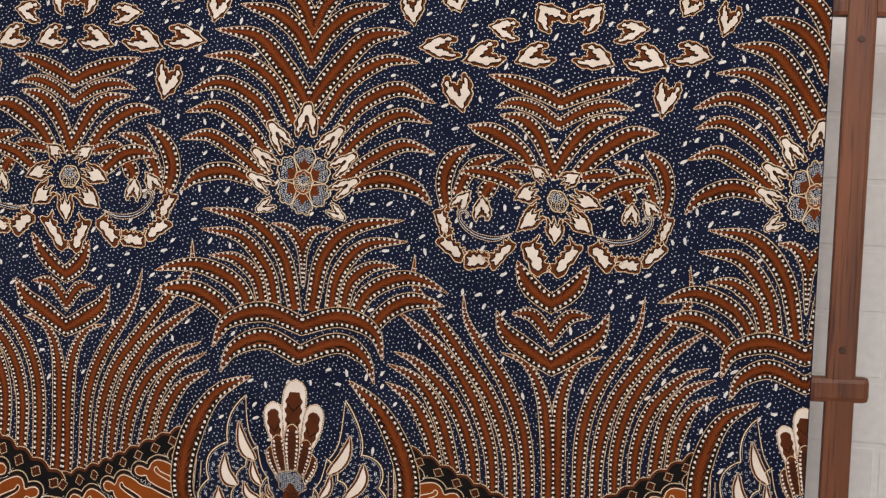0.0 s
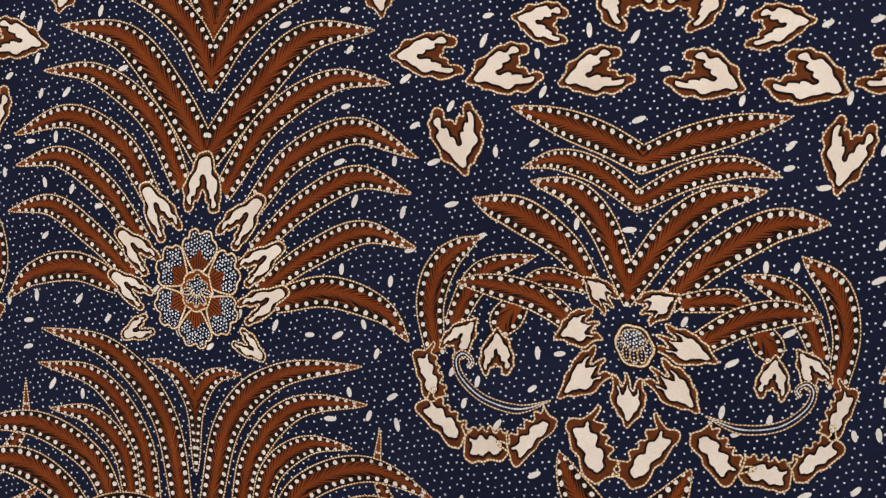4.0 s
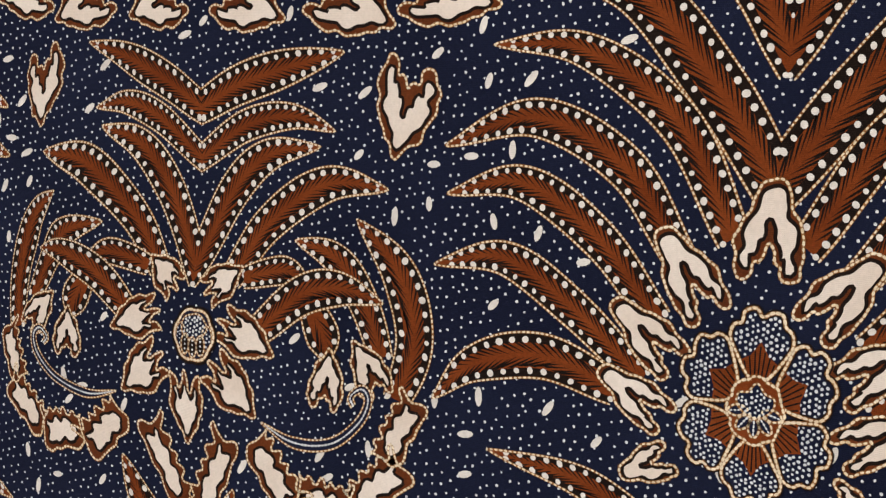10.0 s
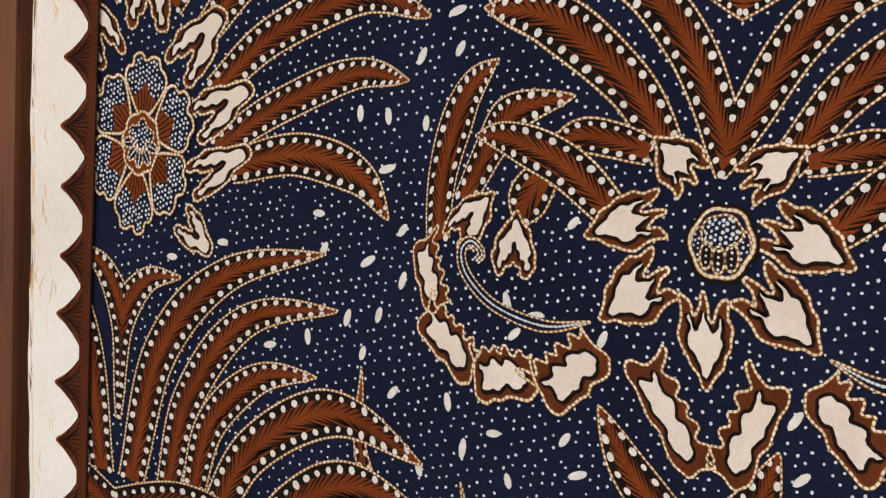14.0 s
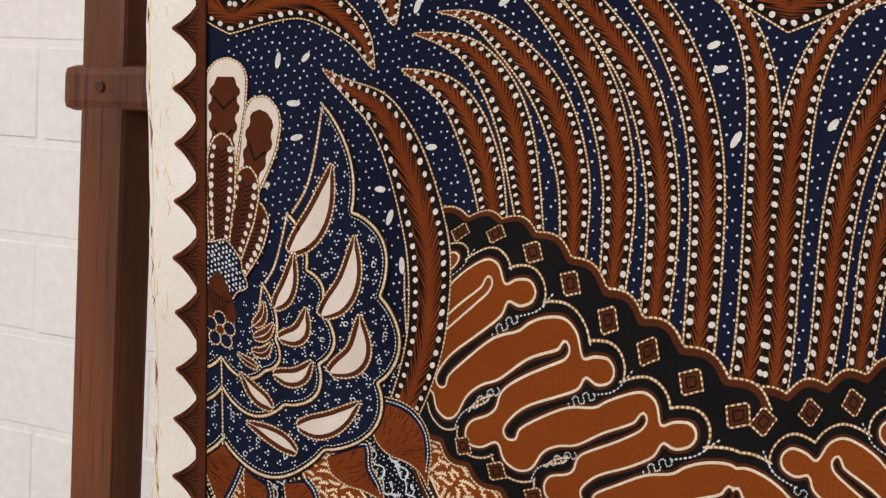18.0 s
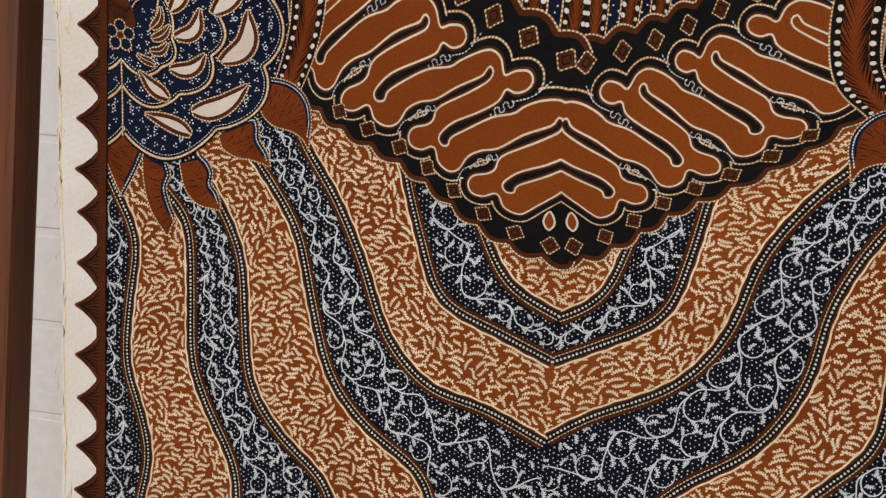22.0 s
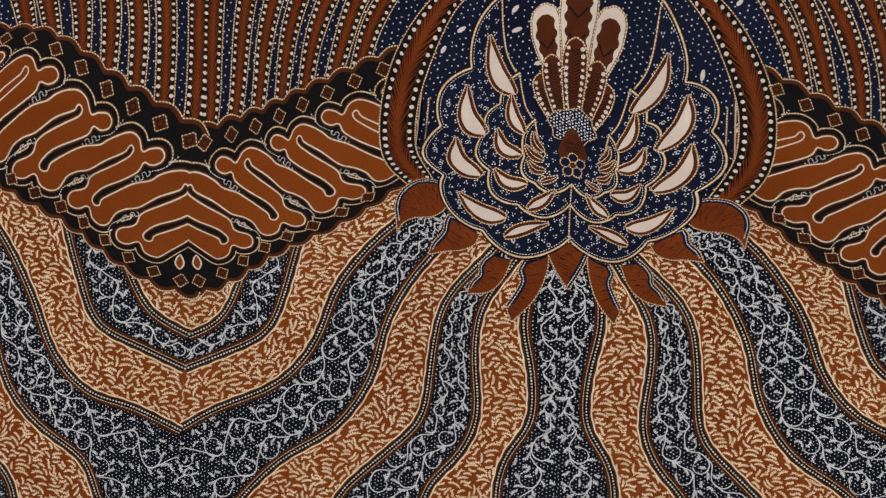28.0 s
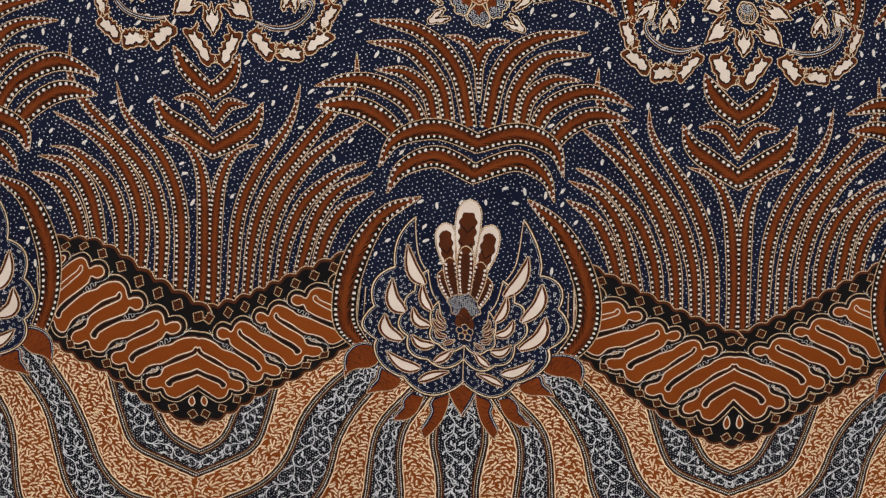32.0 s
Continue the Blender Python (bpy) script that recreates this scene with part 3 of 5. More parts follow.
def feather(spots, pts, width, order, pale):
    """A rounded feather of the crest, cream with a dark saw or brown with white dots."""
    ink = Ink(order)
    c = resample(spline(mm(pts), 10), pitch=0.002)
    s = np.linspace(0, 1, len(c))
    w = width / 2000 * np.interp(s, [0, 0.03, 0.09, 0.18, 0.4, 1], [0.12, 0.5, 0.8, 0.98, 1.0, 0.55])
    n = normals(c)
    edge = np.vstack([(c + n * w[:, None])[::-1], c - n * w[:, None]])
    if pale:
        band(ink, c, n, -w, w, 0, DARK)
        band(ink, c, n, -np.clip(w - 0.0008, 0, 1), np.clip(w - 0.0008, 0, 1), 1, CREAM)
        saw = np.where(np.arange(len(c)) % 4 < 2, 0.74, 0.60) * w
        saw = saw * np.interp(s, [0.14, 0.2, 0.3], [0.35, 0.8, 1.0])
        inner = s > 0.14
        band(ink, c[inner], n[inner], -saw[inner], saw[inner], 2, DEEP)
        for i in range(10, len(c), 7):
            ink.line([c[i] + n[i] * w[i] * 0.5, c[i] + (c[i] - c[i - 3]) * 0.9, c[i] - n[i] * w[i] * 0.5], 0.0012, 3, DARK)
    else:
        band(ink, c, n, -w, w, 0, DEEP)
        for side in (1, -1):
            ink.dots(resample((c + n * w[:, None] * 0.66 * side)[3:], pitch=0.0040), 0.0013, 2, WHITE, 6)
        for i in range(4, len(c) - 1, 1):
            for side in (1, -1):
                ink.line([c[i], c[i] + n[i] * side * w[i] * 0.45 - (c[i] - c[i - 1]) * 1.2], 0.0006, 1, DARK)
    ink.outline(edge, 4, closed=False, width=0.0013)
    spread(ink, "crest_feather_motif", spots)


def collar(spots, plain, dotted, order):
    """A brown pointed leaf, hatched with dark strokes; a dotted indigo band along one side."""
    ink = Ink(order)
    p, d = resample(spline(mm(plain), 8), pitch=0.0016), resample(spline(mm(dotted), 8), pitch=0.0016)
    poly = np.vstack([p, d])
    ink.poly(poly, 0, NAVY)
    turn = 1 if np.sum(poly[:, 0] * np.roll(poly[:, 1], -1) - np.roll(poly[:, 0], -1) * poly[:, 1]) > 0 else -1
    thick = np.interp(np.linspace(0, 1, len(d)), [0, 0.12, 1], [0.0004, 0.0036, 0.0036])
    core = np.vstack([p, d + normals(d) * (turn * thick)[:, None]])
    ink.poly(core, 1, BROWN)
    ink.beads(d + normals(d) * turn * 0.0018, 0.0017, 0.0005, 2, PALE)
    for q in lattice(shrink(core, 0.0018), 0.0030, 0.4):
        k = int(np.argmin(np.hypot(*(d - q).T)))
        v = (d[k] - q) / (np.hypot(*(d[k] - q)) + 1e-9)
        ln = min(np.hypot(*(d[k] - q)) - 0.0035, RNG.uniform(0.003, 0.008))
        if ln > 0.0015 and RNG.random() < 0.7:
            ink.line([q, q + v * ln * 0.5 + (0, RNG.uniform(-0.0004, 0.0004)), q + v * ln], 0.00042, 2 + RNG.random(), DARK, taper=True)
    ink.outline(np.vstack([p, d]), 3.5, closed=False, width=0.0011)
    spread(ink, "collar_leaf_motif", spots, cut=poly)

# plume of leaves round the rosette
leaf(A, [(54.9, 197.1), (29.0, 187.8), (10.6, 167.5), (1.2, 143.7)], 16.2, 0)
leaf(A, [(74.1, 171.4), (37.7, 160.7), (14.5, 141.0), (1.5, 118.3)], 17.2, 1)
leaf(A, [(97.6, 143.2), (55.9, 136.7), (23.8, 103.8), (2.4, 74.4)], 18.1, 2)
leaf(A, [(107.6, 114.3), (72.0, 114.4), (35.2, 91.0), (11.8, 54.5)], 13.5, 3)
leaf(A, [(125.7, 77.6), (88.4, 89.6), (51.9, 74.5), (28.7, 46.4)], 13.5, 4)
leaf(A, [(124.1, 60.5), (92.5, 66.7), (59.1, 49.9), (35.2, 25.9)], 12.8, 5)
leaf(A, [(127.2, 34.4), (97.7, 39.9), (67.7, 25.6), (40.0, 5.3)], 12.6, 6)
leaf(A, [(123.7, -15.4), (107.9, 0.1), (79.4, 7.3), (50.5, 0.5)], 15.2, 7)

# forked petals round the rosette
fork(A_MID, [(0.0, 73.5), (0.0, 42.9)], 22.5, 11)
fork(A, [(36.3, 55.4), (16.0, 29.3)], 18.4, 10)
fork(A, [(51.8, 30.1), (26.8, 11.5)], 17.1, 10)
fork(A, [(56.4, 6.9), (29.4, -8.4)], 16.0, 10)
fork(A, [(45.7, -31.6), (27.4, -20.6)], 14.2, 10)

# lower spray above the arches
leaf(A, [(31.7, -43.4), (12.3, -48.6), (-0.9, -68.7), (-3.3, -100.2)], 12.6, 10)
leaf(A, [(100.4, -32.0), (53.5, -41.0), (21.2, -76.7), (7.9, -133.0)], 15.5, 11)
leaf(A, [(106.3, -51.4), (64.2, -59.2), (36.8, -92.3), (27.1, -131.5)], 13.5, 12)
leaf(A, [(96.8, -79.6), (70.3, -81.6), (48.0, -101.0), (39.8, -130.4)], 12.6, 13)
leaf(A, [(145.8, -99.5), (104.7, -90.8), (67.9, -108.0), (49.1, -139.2)], 15.4, 14)
leaf(A, [(143.4, -114.8), (110.8, -114.1), (87.3, -125.1), (66.6, -147.4)], 16.3, 15)
leaf(A, [(80.0, -194.2), (65.6, -172.4), (35.6, -161.6), (-1.8, -176.5)], 17.5, 22)
leaf(A, [(86.9, -170.5), (72.4, -145.4), (36.7, -136.4), (-2.2, -149.3)], 18.4, 24)
leaf(A, [(47.6, -194.4), (87.3, -216.3), (108.2, -261.2), (108.9, -305.8), (92.1, -343.9)], 20.2, 25)

# flower with wings
leaf(B, [(69.2, 84.1), (49.0, 89.3), (25.4, 85.2), (1.6, 72.5)], 11.1, 0)
leaf(B, [(73.1, 114.1), (47.7, 108.1), (21.6, 100.5), (2.6, 92.4)], 14.1, 1)
leaf(B, [(62.6, 78.1), (36.9, 74.0), (17.5, 58.0), (0.9, 28.7)], 14.3, 2)
leaf(B, [(95.5, 64.0), (66.1, 63.8), (37.4, 46.6), (20.5, 24.2)], 14.4, 3)
leaf(B, [(60.3, 20.1), (49.3, 27.4), (39.5, 27.4), (27.1, 24.9)], 11.0, 4)
leaf(B, [(68.9, -5.3), (66.5, 3.5), (60.8, 12.7)], 14.0, 5)
leaf(B, [(51.6, 40.9), (72.0, 34.1), (85.4, 19.0), (94.2, -1.5)], 13.6, 6)
leaf(B, [(80.7, 51.5), (101.2, 33.2), (109.3, 9.9), (104.8, -16.3)], 15.8, 7)
leaf(B, [(94.3, 20.9), (74.0, 22.8), (54.0, 17.2), (34.9, 2.9)], 14.2, 8)
flame(B, [(69.5, -0.5), (69.1, -24.0)], 17.0, 10)
flame(B, [(80.2, 3.0), (97.2, -17.2)], 17.0, 10)
star_petal(B, [(25.8, 29.6), (7.3, 15.8)], 17.5, 10)
star_petal(B, [(43.2, -5.4), (16.2, 6.4)], 19.5, 10)
star_petal(B, [(36.8, -30.6), (12.7, -11.1)], 20.5, 10)
star_petal(B_MID, [(0.0, -45.2), (0.0, -16.8)], 19.5, 11)
fin(B, [(3.9, -73.7), (11.1, -57.9), (21.6, -40.9)], 20.4, 13)
fin(B, [(39.1, -40.1), (59.9, -64.1)], 19.5, 12)
fin(B, [(61.2, -58.2), (86.0, -61.2)], 19.0, 12)
fin(B, [(85.9, -59.9), (109.7, -41.5)], 18.5, 12)
fin(B, [(101.5, -41.0), (112.5, -14.5)], 17.5, 12)
scroll(B, [(40.8, -32.9), (57.8, -39.3), (75.7, -37.5), (88.1, -28.5), (91.4, -19.6), (87.1, -14.9), (81.9, -18.0), (83.9, -21.3)], 4.9, 11)

# chevron leaves below the winged flower
leaf(D, [(33.3, -62.2), (24.1, -80.3), (12.7, -92.3), (-0.4, -101.2)], 15.9, 9)
leaf(D, [(38.2, -109.7), (19.6, -110.4), (9.1, -119.2), (-0.2, -131.7)], 11.7, 10)
leaf(D, [(54.1, -105.4), (44.0, -126.8), (22.0, -143.5), (-1.2, -158.2)], 18.1, 11)

# tall feathers of the fan
leaf(D, [(159.1, -185.5), (134.0, -198.2), (117.9, -227.1), (110.1, -267.5)], 12.6, 2)
leaf(D, [(158.5, -168.1), (127.1, -181.6), (105.7, -214.3), (92.6, -276.4)], 12.6, 3)
leaf(D, [(152.8, -156.7), (126.6, -166.8), (95.6, -196.2), (79.1, -236.8), (75.1, -282.6)], 12.6, 4)
leaf(D, [(154.2, -119.9), (104.9, -153.4), (75.7, -191.7), (60.4, -237.6), (57.5, -288.8)], 12.6, 5)
leaf(D, [(137.5, -60.0), (135.0, -98.0), (91.5, -147.1), (59.1, -189.7), (43.2, -238.4), (39.3, -295.0)], 12.6, 6)
leaf(D, [(90.8, -89.3), (82.7, -121.1), (46.8, -171.7), (27.8, -223.0), (22.2, -301.2)], 12.6, 7)
leaf(D, [(48.8, -146.2), (23.9, -156.7), (8.7, -189.2), (4.6, -245.4), (5.1, -310.1)], 12.6, 8)

# flames above the winged flower
flame(B, [(137.9, 133.8), (98.3, 138.1)], 25.6, 3)
flame(B, [(95.0, 124.1), (58.8, 138.3)], 25.8, 3)
flame(B, [(46.0, 126.8), (10.5, 138.2)], 25.2, 3)
flame(B, [(72.7, 160.9), (41.0, 156.8)], 23.7, 3)
flame(B, [(24.8, 185.8), (6.2, 161.4)], 26.8, 3)
flame(B, [(144.6, 154.8), (150.3, 188.1)], 24.0, 3)
flame(B, [(103.3, 172.6), (113.8, 194.9)], 23.9, 3)
flame(B, [(97.9, 75.7), (104.0, 110.8)], 27.2, 3)

# nested scalloped shell of the medallion
shell(A, [(-0.5, -369.4), (54.8, -367.0), (79.7, -330.8), (85.2, -289.2), (67.2, -252.2), (50.0, -211.2)], 27)
shell(A, [(0.5, -347.0), (33.7, -347.9), (52.6, -324.0), (56.1, -295.6), (47.6, -278.3), (35.4, -257.0)], 28)
shell(A, [(1.1, -333.9), (24.3, -333.5), (31.2, -316.0), (25.0, -290.3)], 29)

# cream teeth of the shell
tooth(A, [(55.6, -233.0), (48.5, -254.9), (37.8, -271.7)], 16.9, 28)
tooth(A, [(69.9, -262.3), (67.2, -282.6), (56.0, -298.7)], 17.0, 28)
tooth(A, [(75.5, -297.2), (70.9, -315.6), (57.2, -327.4)], 16.3, 28)
tooth(A, [(70.7, -341.3), (56.5, -351.9), (40.4, -356.9)], 16.4, 28)
tooth(A, [(13.4, -360.1), (26.0, -364.7), (40.2, -370.5)], 10.9, 28)
tooth(A, [(40.5, -271.8), (37.9, -287.1), (31.2, -300.2)], 11.6, 29)
tooth(A, [(49.1, -296.0), (44.0, -308.5), (32.9, -314.6)], 11.6, 29)
tooth(A, [(49.6, -323.1), (40.7, -331.6), (28.9, -333.7)], 11.6, 29)
tooth(A, [(10.6, -337.8), (17.9, -346.7), (27.4, -351.5)], 10.8, 29)
tooth(A, [(25.8, -298.8), (24.4, -305.7), (19.4, -312.4)], 5.8, 30)
tooth(A, [(30.8, -308.3), (25.9, -314.2), (19.2, -318.5)], 5.8, 30)
tooth(A, [(28.8, -319.0), (23.9, -324.2), (17.7, -325.4)], 5.4, 30)
tooth(A, [(9.8, -328.9), (13.6, -331.4), (20.4, -333.3)], 4.6, 30)

# crest of feathers and bud above the shell
feather(A, [(21.8, -215.4), (18.2, -236.5), (12.3, -257.2)], 19.0, 26, True)
feather(A_MID, [(0.0, -197.0), (0.0, -224.6), (0.0, -256.8)], 23.5, 27, True)
feather(A, [(21.9, -256.5), (17.3, -274.6), (8.7, -293.4)], 13.0, 28, False)
feather(A, [(15.2, -244.0), (11.1, -266.7), (4.9, -293.2)], 14.5, 29, False)
feather(A_MID, [(0.0, -232.9), (0.0, -258.7), (0.0, -291.2)], 16.0, 30, False)

# brown collar leaves under the shell
collar(A, [(11.8, -382.1), (12.7, -394.2), (17.6, -409.2), (29.1, -423.6)], [(33.4, -412.9), (29.8, -406.2), (26.9, -398.2), (29.2, -391.6), (27.3, -386.1)], 26)
collar(A, [(34.2, -385.6), (38.2, -398.5), (47.2, -407.9), (62.2, -412.7)], [(61.5, -407.3), (58.7, -401.9), (54.8, -397.2), (55.3, -392.1), (52.5, -386.1), (47.8, -381.4)], 26)
collar(A, [(56.2, -370.9), (59.6, -378.1), (68.3, -383.1), (79.7, -385.3), (91.7, -388.7)], [(89.7, -383.9), (87.2, -379.8), (81.0, -372.9), (79.1, -365.6), (76.1, -360.3), (71.9, -360.6)], 26)
collar(A, [(77.2, -349.8), (79.2, -358.3), (87.5, -365.1), (100.0, -367.9), (108.3, -371.6), (113.7, -378.1)], [(112.8, -369.5), (111.8, -359.9), (107.6, -350.5), (99.2, -343.2), (89.4, -338.8), (79.0, -336.9)], 26)
collar(A_MID, [(-0.0, -343.0), (-7.5, -357.5), (-13.7, -373.6), (-9.5, -387.5), (-0.0, -404.5)], [(0.0, -404.5), (9.5, -387.5), (13.7, -373.6), (7.5, -357.5), (0.0, -343.0)], 26)

# ribbons: edges from the winged flower's axis outwards
RIGHT_EDGES = {
    'a': [(34.7, -405.9), (24.4, -426.5), (11.7, -435.9), (-2.6, -443.3)],
    'b': [(78.0, -381.2), (67.2, -412.9), (54.3, -439.5), (22.5, -453.8), (-2.2, -465.9)],
    'c': [(143.6, -362.9), (122.8, -379.0), (100.0, -409.4), (86.5, -446.1), (62.5, -472.6), (21.0, -489.4), (-3.5, -507.8)],
    'd': [(169.3, -376.7), (148.6, -402.0), (133.0, -433.6), (126.0, -468.2), (104.0, -501.5), (68.6, -523.9), (42.4, -552.5), (25.4, -577.3), (-5.5, -609.6)],
}
RIGHT_EDGES.update({
    'e': [(197.6, -382.8), (172.0, -415.8), (166.0, -446.7), (164.8, -465.2), (160.0, -493.4), (134.7, -519.2), (108.8, -545.6), (101.8, -572.1), (95.9, -606.9)],
    'f': [(217.4, -384.7), (200.5, -415.5), (196.7, -444.5), (199.1, -486.9), (187.6, -514.2), (169.4, -534.7), (163.3, -557.3), (159.9, -599.0)],
    'g': [(234.8, -380.9), (229.4, -403.3), (228.1, -424.2), (233.1, -453.8), (232.7, -487.1), (217.9, -511.3), (212.3, -539.6), (216.9, -592.0)],
})
LEFT_EDGES = {
    'a': [(38.8, -402.9), (34.5, -414.0), (23.7, -428.5), (2.6, -443.3)],
    'b': [(86.0, -374.5), (74.2, -408.1), (62.0, -436.8), (31.2, -450.4), (2.2, -465.9)],
    'c': [(144.9, -360.6), (124.3, -387.7), (105.2, -423.0), (89.8, -458.5), (64.3, -482.5), (32.9, -489.9), (3.5, -507.8)],
    'd': [(179.2, -366.9), (158.5, -389.3), (143.2, -411.9), (133.8, -444.7), (121.0, -482.5), (98.6, -507.7), (65.9, -529.3), (56.2, -552.6), (39.2, -581.1), (5.5, -609.6)],
}
LEFT_EDGES.update({
    'e': [(210.6, -373.2), (179.6, -418.9), (173.0, -457.5), (167.6, -491.2), (148.3, -517.0), (119.0, -541.7), (110.8, -568.3), (98.4, -611.7)],
    'f': [(231.1, -386.0), (213.6, -405.5), (208.5, -442.7), (205.3, -480.3), (193.3, -507.0), (174.4, -540.0), (171.1, -574.6), (159.0, -615.3)],
    'g': [(259.8, -387.3), (245.0, -414.0), (246.7, -445.1), (246.7, -483.4), (236.0, -510.6), (228.5, -538.0), (233.9, -573.9), (225.9, -619.5)],
})

# one step of the meander in the zigzag band, and its period
MEANDER_UP = mm([(33.8, -314.1), (39.6, -310.8), (48.1, -311.7), (55.9, -314.5), (61.6, -317.7), (73.9, -320.5), (88.6, -327.7), (97.4, -333.0), (99.1, -337.0), (103.1, -337.5), (105.1, -334.1), (102.2, -329.8), (94.8, -324.3), (80.0, -318.1), (69.9, -313.1), (66.4, -308.2), (61.2, -309.6), (55.5, -308.0), (53.5, -304.3), (56.6, -300.8), (63.1, -301.1), (68.1, -302.6)])
MEANDER_LOW = mm([(92.2, -348.2), (98.3, -350.0), (104.5, -346.6), (106.8, -340.5), (109.5, -339.3), (115.6, -342.0), (121.9, -340.7), (123.6, -335.9), (120.7, -331.5), (113.0, -329.0), (108.8, -326.0), (106.4, -320.3), (99.7, -315.8), (83.4, -308.3), (76.1, -304.6), (74.2, -301.1), (76.4, -298.9), (78.4, -300.6), (80.4, -302.7), (93.9, -307.8), (107.3, -315.5), (116.5, -318.0), (124.1, -322.2)])
SQUIGGLES = mm([(120.6, -325.6), (107.5, -319.0), (74.0, -319.1), (61.8, -313.1), (130.2, -335.6), (127.0, -329.7), (45.9, -304.4), (52.5, -310.3)])
NOTCH = mm([(0.0, -368.3)])

# ---- rosettes ----
def rosette():
    ink = Ink(11)
    rx, rz, n = 0.0258, 0.0305, 6
    c0 = np.array([0.0012, 0.0012])

    def ring(k, ph, scal, lobes=6):
        t = np.linspace(0, 2 * math.pi, 120, endpoint=False)
        r = k * (1 + scal * np.abs(np.cos(lobes / 2 * (t + ph))) + 0.025 * np.cos(lobes * 3 * t))
        return np.stack([np.cos(t) * r * rx, np.sin(t) * r * rz], 1) + c0
    out = ring(0.60, math.pi / 3, 0.10)
    ink.poly(out, 0, NAVY)
    for i in range(n):
        a = math.pi / 2 + i * 2 * math.pi / n
        d, s = np.array([math.cos(a) * rx, math.sin(a) * rz]), np.array([-math.sin(a) * rx, math.cos(a) * rz])
        pet = spline([c0 + d * v + s * u for u, v in ((0, 0.30), (0.16, 0.40), (0.31, 0.60), (0.41, 0.76), (0.37, 0.90), (0.27, 0.92), (0.25, 1.04), (0.10, 1.09), (0.01, 1.00),
                                                     (-0.10, 1.06), (-0.24, 1.05), (-0.29, 0.93), (-0.38, 0.88), (-0.41, 0.74), (-0.31, 0.58), (-0.16, 0.40))], 6, True)
        leaflet = Ink(11)
        leaflet.poly(pet, 1, NAVY)
        leaflet.dots(lattice(shrink(pet, 0.0012), 0.0020, 0.2), 0.00058, 2, PALE, 6)
        leaflet.line(resample(pet, pitch=0.0012, closed=True), 0.0024, 2.5, DARK, True)
        leaflet.outline(pet, 3, width=0.0016)
        spread(leaflet, "rosette_petal", A_MID)
        # brown star between the petals, with fine dark strokes
        b = a
        e, f = np.array([math.cos(b) * rx, math.sin(b) * rz]), np.array([-math.sin(b) * rx, math.cos(b) * rz])
        ray = Ink(11)
        ray.poly([c0 + e * 0.1 + f * 0.05, c0 + e * 0.42 + f * 0.19, c0 + e * 0.53 + f * 0.25, c0 + e * 0.60 + f * 0.12, c0 + e * 0.75, c0 + e * 0.60 - f * 0.12, c0 + e * 0.53 - f * 0.25, c0 + e * 0.42 - f * 0.19, c0 + e * 0.1 - f * 0.05], 2.6, BROWN)
        for k in (-0.20, -0.135, -0.065, 0.0, 0.065, 0.135, 0.20):
            ink.line([c0 + e * 0.3 + f * k * 0.6, c0 + e * (0.70 - abs(k) * 0.85) + f * k], 0.00055, 2.8, DARK)
        spread(ray, "rosette_ray", A_MID)
    core = ring(0.35, 0, 0.10, 8)
    ink.poly(core, 6.2, BROWN)
    ink.outline(core, 6.6, width=0.0015)
    # a fan of small looped petals under a dotted crown
    for a in (-168, -128, -90, -52, -12):
        d = np.array([math.cos(math.radians(a)), math.sin(math.radians(a))])
        f = np.array([-d[1], d[0]])
        q = c0 + d * (0.0062, 0.0066) + (0, 0.0008)
        loop = spline([q - d * 0.0036, q + f * 0.0021, q + d * 0.0036, q - f * 0.0021], 5, True)
        ink.poly(loop, 7, NAVY)
        ink.beads([q - d * 0.0020, q + d * 0.0022], 0.0013, 0.00045, 7.2, PALE)
        ink.outline(loop, 7.3, width=0.0012)
    crown = spline([c0 + (-0.0062, 0.0012), c0 + (-0.0060, 0.0056), c0 + (-0.0030, 0.0060), c0 + (0, 0.0096), c0 + (0.0030, 0.0062), c0 + (0.0062, 0.0052), c0 + (0.0058, 0.0010), c0 + (0, -0.0028)], 6, True)
    ink.poly(crown, 7.4, NAVY)
    ink.dots(lattice(shrink(crown, 0.0006), 0.0018, 0.2), 0.0005, 7.5, PALE, 6)
    ink.outline(crown, 7.6, width=0.0010)
    spread(ink, "rosette_motif", A_MID, "round flower with dotted indigo petals and brown heart", cut=out)


